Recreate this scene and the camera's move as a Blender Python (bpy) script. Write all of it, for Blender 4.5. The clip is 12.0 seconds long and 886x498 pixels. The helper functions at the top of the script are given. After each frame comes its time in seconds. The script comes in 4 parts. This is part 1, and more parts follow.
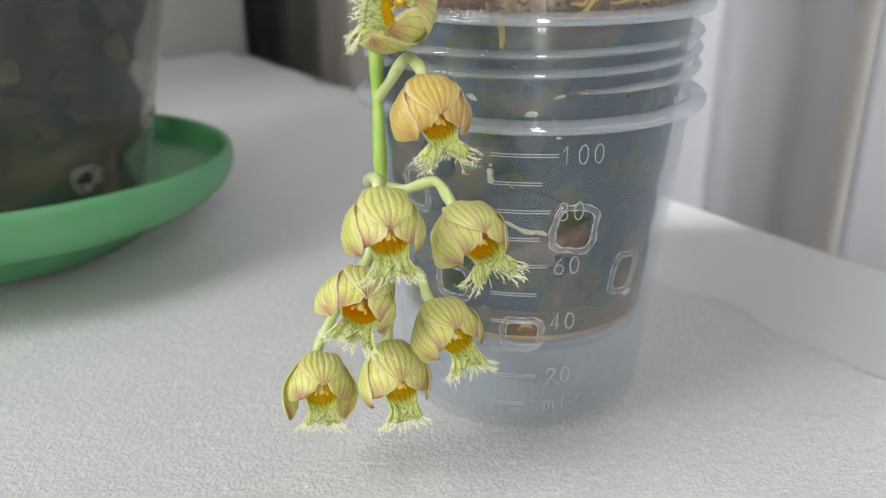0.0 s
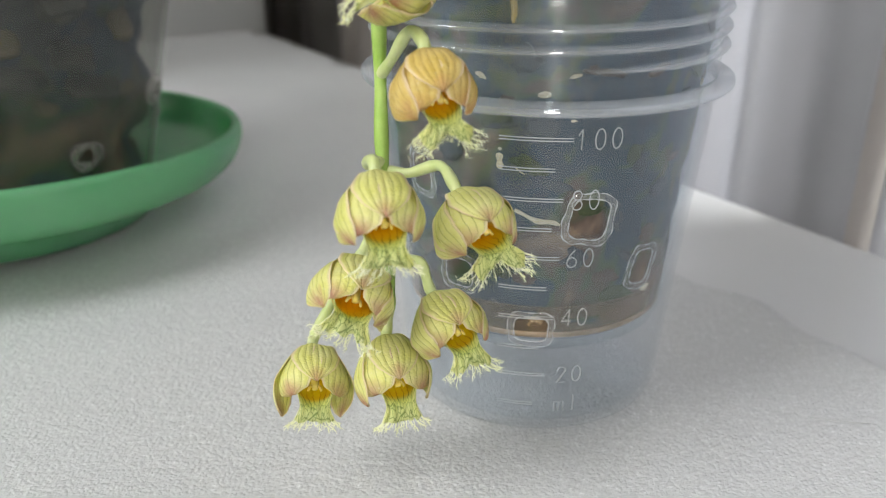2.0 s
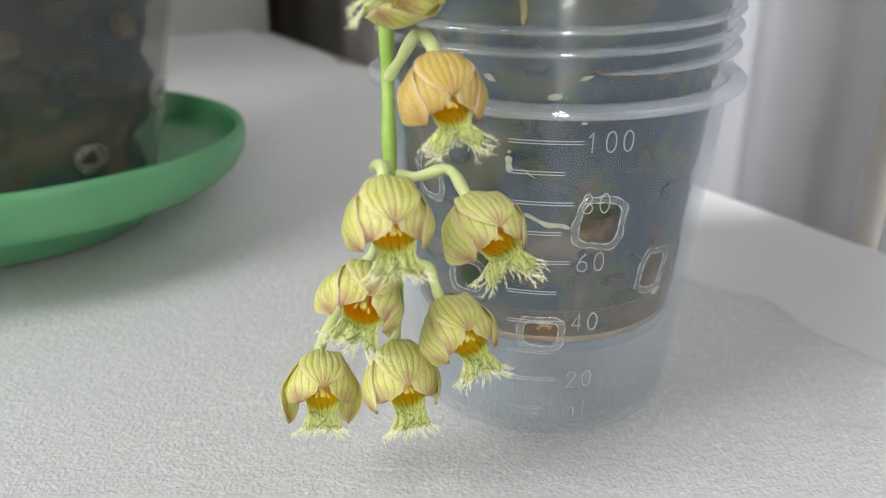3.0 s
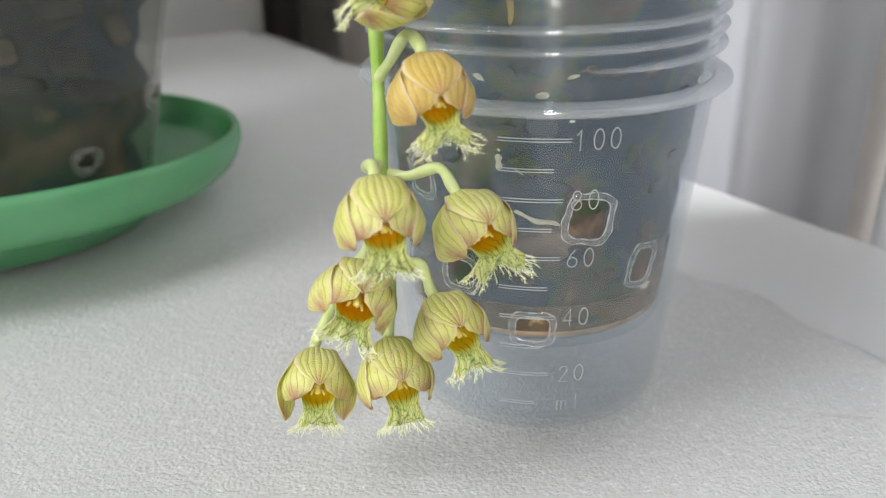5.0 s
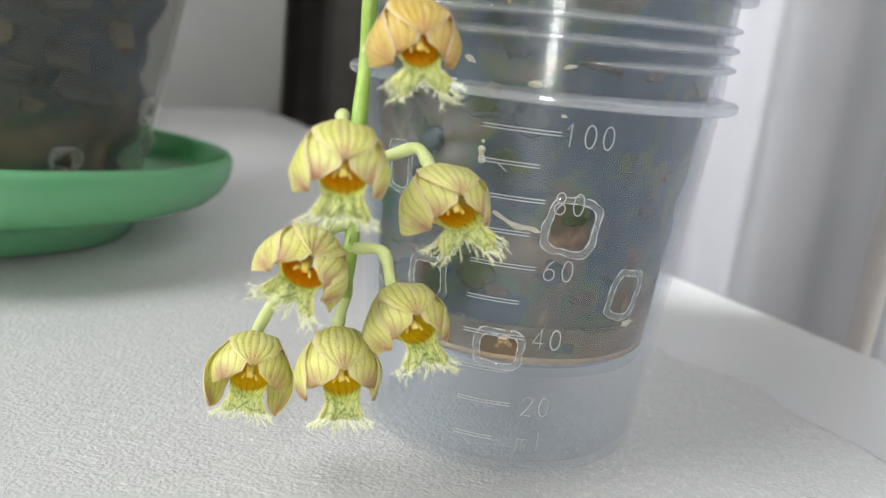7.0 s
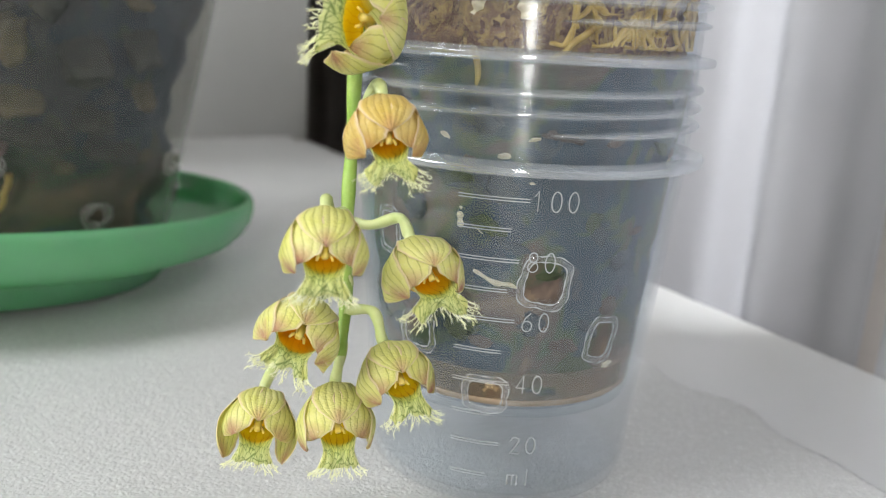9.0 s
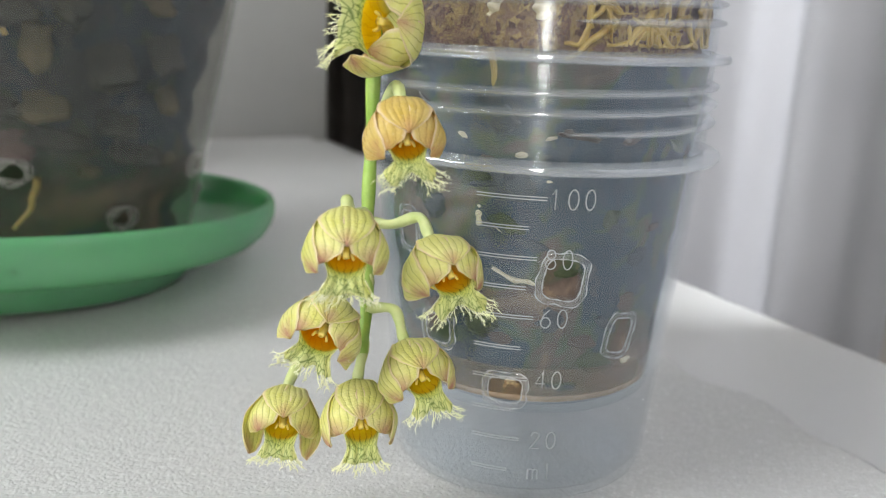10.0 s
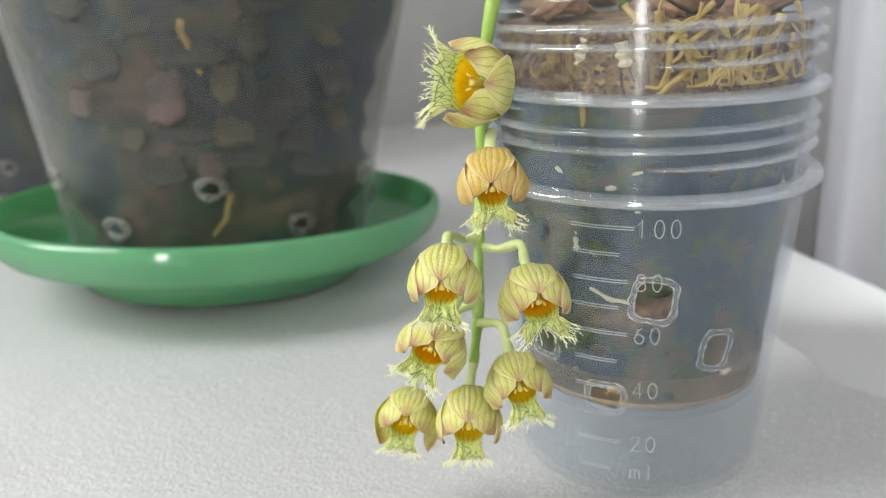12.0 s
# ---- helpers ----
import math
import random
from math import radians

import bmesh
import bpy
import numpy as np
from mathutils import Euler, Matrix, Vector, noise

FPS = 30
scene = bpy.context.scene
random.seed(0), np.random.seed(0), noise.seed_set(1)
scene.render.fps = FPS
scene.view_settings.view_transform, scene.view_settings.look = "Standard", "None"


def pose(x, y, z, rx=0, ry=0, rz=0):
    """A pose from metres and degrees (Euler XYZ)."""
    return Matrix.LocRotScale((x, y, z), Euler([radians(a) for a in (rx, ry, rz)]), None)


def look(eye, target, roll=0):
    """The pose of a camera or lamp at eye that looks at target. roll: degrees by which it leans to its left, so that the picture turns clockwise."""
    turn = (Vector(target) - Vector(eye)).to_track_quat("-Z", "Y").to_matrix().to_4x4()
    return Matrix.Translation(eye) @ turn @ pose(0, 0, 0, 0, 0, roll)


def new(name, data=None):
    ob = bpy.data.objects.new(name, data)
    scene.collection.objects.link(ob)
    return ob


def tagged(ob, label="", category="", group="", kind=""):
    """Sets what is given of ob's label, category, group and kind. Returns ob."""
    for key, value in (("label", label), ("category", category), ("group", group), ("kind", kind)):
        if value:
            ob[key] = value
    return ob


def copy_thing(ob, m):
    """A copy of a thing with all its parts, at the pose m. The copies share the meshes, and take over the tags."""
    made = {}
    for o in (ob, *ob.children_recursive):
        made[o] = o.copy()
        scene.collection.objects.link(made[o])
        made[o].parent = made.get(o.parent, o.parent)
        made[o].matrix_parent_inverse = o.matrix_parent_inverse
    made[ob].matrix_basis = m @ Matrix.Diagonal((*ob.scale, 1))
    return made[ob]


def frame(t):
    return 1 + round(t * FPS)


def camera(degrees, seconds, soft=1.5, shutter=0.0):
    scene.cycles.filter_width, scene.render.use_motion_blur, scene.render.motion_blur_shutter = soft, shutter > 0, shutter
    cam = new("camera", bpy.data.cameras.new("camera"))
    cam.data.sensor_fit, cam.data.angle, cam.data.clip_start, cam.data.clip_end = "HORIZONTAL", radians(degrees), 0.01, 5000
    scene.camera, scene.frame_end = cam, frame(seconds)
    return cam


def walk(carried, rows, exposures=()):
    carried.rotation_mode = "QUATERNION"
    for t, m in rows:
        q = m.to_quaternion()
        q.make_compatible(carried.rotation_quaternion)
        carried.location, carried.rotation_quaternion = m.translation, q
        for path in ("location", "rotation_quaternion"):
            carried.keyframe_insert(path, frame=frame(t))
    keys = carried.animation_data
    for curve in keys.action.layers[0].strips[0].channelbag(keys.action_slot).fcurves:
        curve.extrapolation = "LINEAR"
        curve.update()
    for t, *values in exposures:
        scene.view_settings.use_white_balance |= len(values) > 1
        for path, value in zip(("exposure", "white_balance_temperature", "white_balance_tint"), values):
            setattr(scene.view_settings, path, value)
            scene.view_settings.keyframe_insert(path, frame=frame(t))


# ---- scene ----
cam = camera(55.1, 12.0, soft=1.1)
METRES, EYE, TILT, LEAN, TURN = 0.107, 0.0910, -22.72, 0.25, 0.0
ROWS = [
    (0.0, 0.0, 0.0, 0.0, 0.0, 0.0, -0.0),
    (0.5, -0.0027, 0.0261, -0.0134, 0.71, -0.47, -0.91),
    (1.0, 0.0108, 0.0661, -0.0099, 1.13, -0.84, -1.29),
    (1.5, 0.0291, 0.0928, -0.0011, 1.34, -0.96, -1.22),
    (2.0, 0.0251, 0.0832, 0.0056, 1.51, -1.02, -1.11),
    (2.5, 0.0149, 0.096, -0.0002, 1.55, -1.05, -1.05),
    (3.0, 0.0171, 0.098, 0.0172, 1.73, -1.3, -0.91),
    (5.0, 0.0275, 0.0813, 0.016, 1.64, -1.38, -0.21),
    (5.5, 0.0391, 0.0491, -0.0994, 1.47, 4.61, -4.54),
    (6.0, 0.0642, 0.1233, -0.1641, 1.08, 8.31, -6.75),
    (6.5, 0.0622, 0.1653, -0.1743, 0.97, 8.06, -7.16),
    (7.0, 0.0765, 0.1914, -0.1658, 1.09, 7.74, -7.48),
    (7.5, 0.1128, 0.1887, -0.1217, 1.26, 7.72, -7.2),
    (9.5, 0.1507, 0.0602, -0.0988, 4.86, 7.42, -5.19),
    (10.0, 0.1538, 0.0579, -0.0939, 5.51, 7.22, -5.16),
    (10.5, 0.2089, 0.0026, -0.0848, 7.28, 6.81, -5.55),
    (11.0, 0.3131, 0.0252, -0.039, 12.15, 4.33, -6.11),
    (11.5, 0.3213, -0.0473, -0.0136, 17.09, 3.67, -6.14),
    (12.0, 0.3321, -0.0736, -0.0011, 19.51, 3.37, -5.99),
]
# a phone lens close up: the flowers are sharp, the wall is soft
cam.data.dof.use_dof = True
cam.data.dof.focus_distance = 0.125
cam.data.dof.aperture_fstop = 21.0
walk(cam, [(t, pose(0, 0, EYE, TILT, LEAN, TURN) @ pose(METRES * x, METRES * y, METRES * z, 90 + pitch, roll, yaw)) for t, x, y, z, yaw, pitch, roll in ROWS], exposures=((0.0, -0.03), (5.0, 0.05), (6.5, 0.17), (9.5, 0.12), (10.5, 0.08), (11.5, 0.08), (12.0, 0.18)))

# ---- light ----
scene.cycles.transparent_max_bounces = 40
KX, KY = -0.123, 0.545          # corner of the table at the wall
AX, AY = 0.5796, -0.8149        # along the table's back edge
BX, BY = -0.8149, -0.5796       # along the wall


def ab(a, b, z=0.0):
    """Table coordinates to the world."""
    return Vector((KX + AX * a + BX * b, KY + AY * a + BY * b, z))


AB = Matrix(((AX, BX, 0, KX), (AY, BY, 0, KY), (0, 0, 1, 0), (0, 0, 0, 1)))

world = bpy.data.worlds.new("sky")
scene.world = world
world.use_nodes = True
wn = world.node_tree
sky = wn.nodes.new("ShaderNodeTexSky")
sky.sky_type = "NISHITA"
sky.sun_disc = False
sky.sun_elevation = radians(40)
sky.sun_rotation = radians(120)
wn.links.new(sky.outputs["Color"], wn.nodes["Background"].inputs["Color"])
wn.nodes["Background"].inputs["Strength"].default_value = 0.1


def area(name, eye, target, sx, sy, watts, color):
    data = bpy.data.lights.new(name, "AREA")
    data.shape, data.size, data.size_y, data.energy, data.color = "RECTANGLE", sx, sy, watts, color
    ob = new(name, data)
    ob.matrix_world = look(eye, target)
    return ob


WINDOW_W, LAMP_W, CURTAIN_W = 14.6, 10.0, 62.0


# ---- materials ----
def mat(name):
    m = bpy.data.materials.new(name)
    m.use_nodes = True
    nt = m.node_tree
    return m, nt, nt.nodes["Principled BSDF"]


def node(nt, kind, **inputs):
    n = nt.nodes.new(kind)
    for k, v in inputs.items():
        n.inputs[k.replace("_", " ")].default_value = v
    return n


def noise_tex(nt, scale, detail=4.0, rough=0.55, vec=None, dist=0.0):
    n = node(nt, "ShaderNodeTexNoise", Scale=scale, Detail=detail, Roughness=rough, Distortion=dist)
    if vec is not None:
        nt.links.new(vec, n.inputs["Vector"])
    return n.outputs["Fac"]


def ramp(nt, fac, stops):
    r = nt.nodes.new("ShaderNodeValToRGB")
    el = r.color_ramp.elements
    while len(el) < len(stops):
        el.new(0.5)
    for e, (p, c) in zip(el, stops):
        e.position = p
        e.color = (*c, 1.0) if len(c) == 3 else c
    nt.links.new(fac, r.inputs["Fac"])
    return r.outputs["Color"]


def grey(v):
    return (v, v, v)


def mixc(nt, fac, a, b):
    n = nt.nodes.new("ShaderNodeMix")
    n.data_type = "RGBA"
    for sock, v in ((n.inputs["Factor"], fac), (n.inputs["A"], a), (n.inputs["B"], b)):
        if isinstance(v, (int, float)):
            sock.default_value = v
        elif isinstance(v, tuple):
            sock.default_value = (*v, 1.0)
        else:
            nt.links.new(v, sock)
    return n.outputs["Result"]


def math_n(nt, op, a, b=0.0, c=0.0):
    n = nt.nodes.new("ShaderNodeMath")
    n.operation = op
    for s, v in zip(n.inputs, (a, b, c)):
        if isinstance(v, (int, float)):
            s.default_value = v
        else:
            nt.links.new(v, s)
    return n.outputs[0]


def bump(nt, bsdf, height, strength, distance):
    b = node(nt, "ShaderNodeBump", Strength=strength, Distance=distance)
    nt.links.new(height, b.inputs["Height"])
    nt.links.new(b.outputs["Normal"], bsdf.inputs["Normal"])


def coords(nt, which="Object"):
    return nt.nodes.new("ShaderNodeTexCoord").outputs[which]


def plain_mat(name, c1, c2, scale, rough, bscale=0.0, bdist=0.0, bstr=0.5):
    m, nt, p = mat(name)
    co = coords(nt)
    nt.links.new(ramp(nt, noise_tex(nt, scale, 5.0, 0.6, co), [(0.3, c1), (0.7, c2)]), p.inputs["Base Color"])
    p.inputs["Roughness"].default_value = rough
    if bscale:
        bump(nt, p, noise_tex(nt, bscale, 3.0, 0.6, co), bstr, bdist)
    return m


def plastic_mat(name, tint, haze, gloss_rough=0.18, spots=0.0, gloss=0.045, scatter=(0.82, 0.84, 0.86)):
    """Thin milky polypropylene: mostly clear, a little white scatter, a soft gloss."""
    m, nt, p = mat(name)
    nt.nodes.remove(p)
    out = nt.nodes["Material Output"]
    co = coords(nt)
    tr = node(nt, "ShaderNodeBsdfTransparent", Color=(*tint, 1.0))
    di = node(nt, "ShaderNodeBsdfDiffuse", Color=(*scatter, 1.0))
    tl = node(nt, "ShaderNodeBsdfTranslucent", Color=(*scatter, 1.0))
    half = node(nt, "ShaderNodeMixShader", Fac=0.5)
    nt.links.new(di.outputs[0], half.inputs[1])
    nt.links.new(tl.outputs[0], half.inputs[2])
    body = nt.nodes.new("ShaderNodeMixShader")
    hz = math_n(nt, "MULTIPLY_ADD", noise_tex(nt, 120.0, 4.0, 0.6, co), haze * 0.6, haze * 0.7)
    if spots:
        sp = ramp(nt, noise_tex(nt, 900.0, 2.0, 0.5, co), [(0.72, grey(0.0)), (0.80, grey(1.0))])
        hz = math_n(nt, "MULTIPLY_ADD", sp, spots, hz)
    nt.links.new(hz, body.inputs[0])
    nt.links.new(tr.outputs[0], body.inputs[1])
    nt.links.new(half.outputs[0], body.inputs[2])
    gl = node(nt, "ShaderNodeBsdfGlossy", Roughness=gloss_rough, Color=(1, 1, 1, 1))
    lw = node(nt, "ShaderNodeLayerWeight", Blend=0.5)
    fac = math_n(nt, "MULTIPLY_ADD", math_n(nt, "POWER", lw.outputs["Facing"], 4.0), 0.35, gloss)
    top = nt.nodes.new("ShaderNodeMixShader")
    nt.links.new(fac, top.inputs[0])
    nt.links.new(body.outputs[0], top.inputs[1])
    nt.links.new(gl.outputs[0], top.inputs[2])
    nt.links.new(top.outputs[0], out.inputs["Surface"])
    return m


def petal_mat(name, base, deep, vein, tip):
    m, nt, p = mat(name)
    uv = coords(nt, "UV")
    sep = nt.nodes.new("ShaderNodeSeparateXYZ")
    nt.links.new(uv, sep.inputs[0])
    u, v = sep.outputs["X"], sep.outputs["Y"]
    co = coords(nt)
    wob = noise_tex(nt, 420.0, 3.0, 0.6, co)
    # veins run from the base and fan out
    w = math_n(nt, "SINE", math_n(nt, "MULTIPLY_ADD", math_n(nt, "MULTIPLY_ADD", wob, 0.07, u), 46.0, 0.0))
    veins = ramp(nt, w, [(0.84, grey(0.0)), (1.0, grey(1.0))])
    pat = ramp(nt, noise_tex(nt, 300.0, 4.0, 0.6, co), [(0.3, base), (0.72, deep)])
    col = mixc(nt, math_n(nt, "MULTIPLY", veins, 0.60), pat, vein)
    # the tip flushes purple
    mid = math_n(nt, "SUBTRACT", 1.0, math_n(nt, "ABSOLUTE", math_n(nt, "MULTIPLY_ADD", u, 2.0, -1.0)))
    tipf = ramp(nt, math_n(nt, "MULTIPLY", v, math_n(nt, "MULTIPLY_ADD", mid, 0.22, 0.80)), [(0.74, grey(0.0)), (0.95, grey(1.0))])
    col = mixc(nt, math_n(nt, "MULTIPLY", tipf, math_n(nt, "MULTIPLY_ADD", wob, 1.0, 0.12)), col, tip)
    # pale rim
    edge = ramp(nt, mid, [(0.03, grey(0.85)), (0.15, grey(0.0))])
    col = mixc(nt, edge, col, (0.88, 0.74, 0.54))
    # tiny specular highlights, painted as pale flecks in the colour
    sparkle = ramp(nt, noise_tex(nt, 3200.0, 2.0, 0.6, co), [(0.62, grey(0.0)), (0.74, grey(0.45))])
    col = mixc(nt, sparkle, col, (0.92, 0.88, 0.66))
    nt.links.new(col, p.inputs["Base Color"])
    p.inputs["Roughness"].default_value = 0.42
    p.inputs["Specular IOR Level"].default_value = 0.35
    h = math_n(nt, "MULTIPLY_ADD", w, -0.12, math_n(nt, "MULTIPLY", noise_tex(nt, 2600.0, 2.0, 0.5, co), 0.7))
    bump(nt, p, h, 0.7, 0.0004)
    tl = nt.nodes.new("ShaderNodeBsdfTranslucent")
    nt.links.new(col, tl.inputs["Color"])
    mx = node(nt, "ShaderNodeMixShader", Fac=0.42)
    nt.links.new(p.outputs[0], mx.inputs[1])
    nt.links.new(tl.outputs[0], mx.inputs[2])
    nt.links.new(mx.outputs[0], nt.nodes["Material Output"].inputs["Surface"])
    return m


def lip_mat(name, throat, rust):
    m, nt, p = mat(name)
    uv = coords(nt, "UV")
    sep = nt.nodes.new("ShaderNodeSeparateXYZ")
    nt.links.new(uv, sep.inputs[0])
    u, v = sep.outputs["X"], sep.outputs["Y"]
    co = coords(nt)
    wob = noise_tex(nt, 500.0, 3.0, 0.6, co)
    w = math_n(nt, "SINE", math_n(nt, "MULTIPLY_ADD", math_n(nt, "MULTIPLY_ADD", wob, 0.10, u), 72.0, 0.0))
    lines = ramp(nt, w, [(0.72, grey(0.0)), (0.96, grey(1.0))])
    vo = node(nt, "ShaderNodeTexVoronoi", Scale=1.0)
    vo.feature = "DISTANCE_TO_EDGE"
    mp = node(nt, "ShaderNodeMapping", Scale=(15.0, 9.0, 1.0))
    nt.links.new(uv, mp.inputs["Vector"])
    nt.links.new(mp.outputs[0], vo.inputs["Vector"])
    net = ramp(nt, vo.outputs["Distance"], [(0.012, grey(1.0)), (0.07, grey(0.0))])
    low = ramp(nt, v, [(0.60, grey(0.0)), (0.76, grey(0.92))])
    veins = mixc(nt, low, lines, net)
    body = ramp(nt, math_n(nt, "MULTIPLY_ADD", wob, 0.06, v), [(0.14, rust), (0.36, throat), (0.56, (0.93, 0.72, 0.05)), (0.68, (0.80, 0.80, 0.26)), (0.80, (0.74, 0.78, 0.32)), (1.0, (0.80, 0.82, 0.44))])
    side = math_n(nt, "ABSOLUTE", math_n(nt, "MULTIPLY_ADD", u, 2.0, -1.0))
    body = mixc(nt, ramp(nt, side, [(0.50, grey(0.0)), (0.80, grey(1.0))]), body, (0.80, 0.80, 0.36))
    veincol = mixc(nt, ramp(nt, v, [(0.45, grey(0.0)), (0.62, grey(1.0))]), (0.62, 0.25, 0.01), (0.11, 0.22, 0.02))
    col = mixc(nt, math_n(nt, "MULTIPLY", veins, ramp(nt, v, [(0.34, grey(0.18)), (0.60, grey(0.80))])), body, veincol)
    nt.links.new(col, p.inputs["Base Color"])
    p.inputs["Roughness"].default_value = 0.33
    bump(nt, p, veins, 0.4, -0.00015)
    tl = nt.nodes.new("ShaderNodeBsdfTranslucent")
    nt.links.new(col, tl.inputs["Color"])
    mx = node(nt, "ShaderNodeMixShader", Fac=0.6)
    nt.links.new(p.outputs[0], mx.inputs[1])
    nt.links.new(tl.outputs[0], mx.inputs[2])
    nt.links.new(mx.outputs[0], nt.nodes["Material Output"].inputs["Surface"])
    return m


def waxy_mat(name, c1, c2, scale=300.0, rough=0.4, sub=0.25):
    m, nt, p = mat(name)
    co = coords(nt)
    nt.links.new(ramp(nt, noise_tex(nt, scale, 4.0, 0.6, co), [(0.3, c1), (0.7, c2)]), p.inputs["Base Color"])
    p.inputs["Roughness"].default_value = rough
    p.inputs["Subsurface Weight"].default_value = sub
    p.inputs["Subsurface Radius"].default_value = (0.0012, 0.0012, 0.0005)
    bump(nt, p, noise_tex(nt, 1800.0, 2.0, 0.5, co), 0.3, 0.0002)
    return m


def foam_mat():
    """White closed-cell foam sheet: fine beads that glint, partly by pale flecks in the colour."""
    m, nt, p = mat("white_foam_sheet")
    co = coords(nt)
    vo = node(nt, "ShaderNodeTexVoronoi", Scale=1300.0)
    nt.links.new(co, vo.inputs["Vector"])
    mp = node(nt, "ShaderNodeMapping", Scale=(1.0, 2.6, 1.0), Rotation=(0.0, 0.0, 0.35))
    nt.links.new(co, mp.inputs["Vector"])
    ripple = noise_tex(nt, 210.0, 3.0, 0.6, mp.outputs[0])
    big = noise_tex(nt, 22.0, 4.0, 0.6, co)
    fine = noise_tex(nt, 1500.0, 3.0, 0.65, co)
    bead = noise_tex(nt, 620.0, 3.0, 0.7, co)
    # the brightest stop paints sparkles of light into the colour
    c = ramp(nt, math_n(nt, "MULTIPLY_ADD", bead, 0.5, math_n(nt, "MULTIPLY", fine, 0.5)), [(0.36, grey(0.52)), (0.50, grey(0.57)), (0.60, grey(0.65)), (0.67, grey(0.88))])
    c = mixc(nt, ramp(nt, big, [(0.38, grey(0.0)), (0.75, grey(0.5))]), c, (0.49, 0.495, 0.505))
    nt.links.new(c, p.inputs["Base Color"])
    p.inputs["Roughness"].default_value = 0.30
    p.inputs["Specular IOR Level"].default_value = 0.6
    h = math_n(nt, "ADD", math_n(nt, "MULTIPLY", vo.outputs["Distance"], -0.35), math_n(nt, "MULTIPLY", fine, 0.7))
    bump(nt, p, math_n(nt, "MULTIPLY_ADD", bead, 0.5, math_n(nt, "MULTIPLY_ADD", ripple, 0.6, h)), 0.7, 0.0005)
    return m


def mix_mat(name, stops, scale, rough=0.85, soft=0.0):
    """Potting mix behind plastic: dark, with moss, bark and stone patches."""
    m, nt, p = mat(name)
    co = coords(nt)
    vo = node(nt, "ShaderNodeTexVoronoi", Scale=scale)
    mp = node(nt, "ShaderNodeMapping", Scale=(1.0, 1.0, 0.8))
    nt.links.new(co, mp.inputs["Vector"])
    n2 = node(nt, "ShaderNodeTexNoise", Scale=scale * 1.5, Detail=3.0)
    nt.links.new(mp.outputs[0], n2.inputs["Vector"])
    nt.links.new(mixc(nt, 0.035, mp.outputs[0], n2.outputs["Color"]), vo.inputs["Vector"])
    sep = nt.nodes.new("ShaderNodeSeparateColor")
    nt.links.new(vo.outputs["Color"], sep.inputs[0])
    col = ramp(nt, sep.outputs[0], stops)
    broad = ramp(nt, noise_tex(nt, scale * 0.5, 3.0, 0.6, co, 0.6), [(0.30, (0.012, 0.032, 0.058)), (0.46, (0.024, 0.052, 0.080)), (0.51, (0.06, 0.09, 0.04)), (0.58, (0.11, 0.075, 0.058)), (0.68, (0.23, 0.155, 0.11))])
    col = mixc(nt, soft, col, broad)
    col = mixc(nt, ramp(nt, noise_tex(nt, scale * (5 - 3.5 * soft), 3.0, 0.6, co), [(0.45, grey(0.0)), (0.8, grey(0.4 - 0.25 * soft))]), col, (0.025, 0.025, 0.022))
    nt.links.new(col, p.inputs["Base Color"])
    p.inputs["Roughness"].default_value = rough
    bump(nt, p, noise_tex(nt, scale * (6 - 3 * soft), 4.0, 0.7, co), 0.7 - 0.65 * soft, 0.001)
    return m


# the wall is white; the grey holds the shade it stands in
M_WALL = plain_mat("painted_wall", (0.40, 0.40, 0.395), (0.45, 0.45, 0.44), 12.0, 0.6, 300.0, 0.0004, 0.3)
M_ROOM = plain_mat("beige_room_wall", (0.40, 0.38, 0.35), (0.46, 0.44, 0.40), 4.0, 0.8, 200.0, 0.0005)
M_FLOOR = plain_mat("floor_wood", (0.30, 0.22, 0.15), (0.42, 0.32, 0.22), 8.0, 0.45, 60.0, 0.001)
M_TABLE = plain_mat("white_tabletop", (0.91, 0.91, 0.90), (0.94, 0.94, 0.93), 9.0, 0.25, 500.0, 0.0001, 0.2)
M_FOAM = foam_mat()
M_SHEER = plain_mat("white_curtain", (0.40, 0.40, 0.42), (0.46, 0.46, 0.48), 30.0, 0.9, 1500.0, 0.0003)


def see_through(m, color, share):
    nt = m.node_tree
    tl = node(nt, "ShaderNodeBsdfTranslucent", Color=(*color, 1.0))
    mx = node(nt, "ShaderNodeMixShader", Fac=share)
    nt.links.new(nt.nodes["Principled BSDF"].outputs[0], mx.inputs[1])
    nt.links.new(tl.outputs[0], mx.inputs[2])
    nt.links.new(mx.outputs[0], nt.nodes["Material Output"].inputs["Surface"])


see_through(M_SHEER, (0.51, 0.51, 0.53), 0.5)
M_DRAPE = plain_mat("grey_drape", (0.15, 0.146, 0.14), (0.21, 0.205, 0.20), 30.0, 0.9, 1500.0, 0.0003)
M_BEIGE = plain_mat("beige_drape", (0.46, 0.42, 0.38), (0.54, 0.50, 0.46), 30.0, 0.9, 1500.0, 0.0003)
M_TAUPE = plain_mat("taupe_drape", (0.34, 0.31, 0.29), (0.42, 0.39, 0.37), 30.0, 0.9, 1500.0, 0.0003)
M_CUP = plastic_mat("milky_clear_plastic", (0.97, 0.98, 0.99), 0.016, 0.16, 0.0, 0.028, (0.74, 0.84, 0.92))
M_CUP2 = plastic_mat("inner_clear_plastic", (0.95, 0.965, 0.98), 0.010, 0.16, 0.0, 0.03, (0.74, 0.84, 0.92))
M_RIDGE = plastic_mat("thread_plastic", (0.93, 0.95, 0.98), 0.24, 0.12, 0.0, 0.14)
M_MARK = plastic_mat("raised_mark_plastic", (0.95, 0.95, 0.95), 0.48, 0.2)
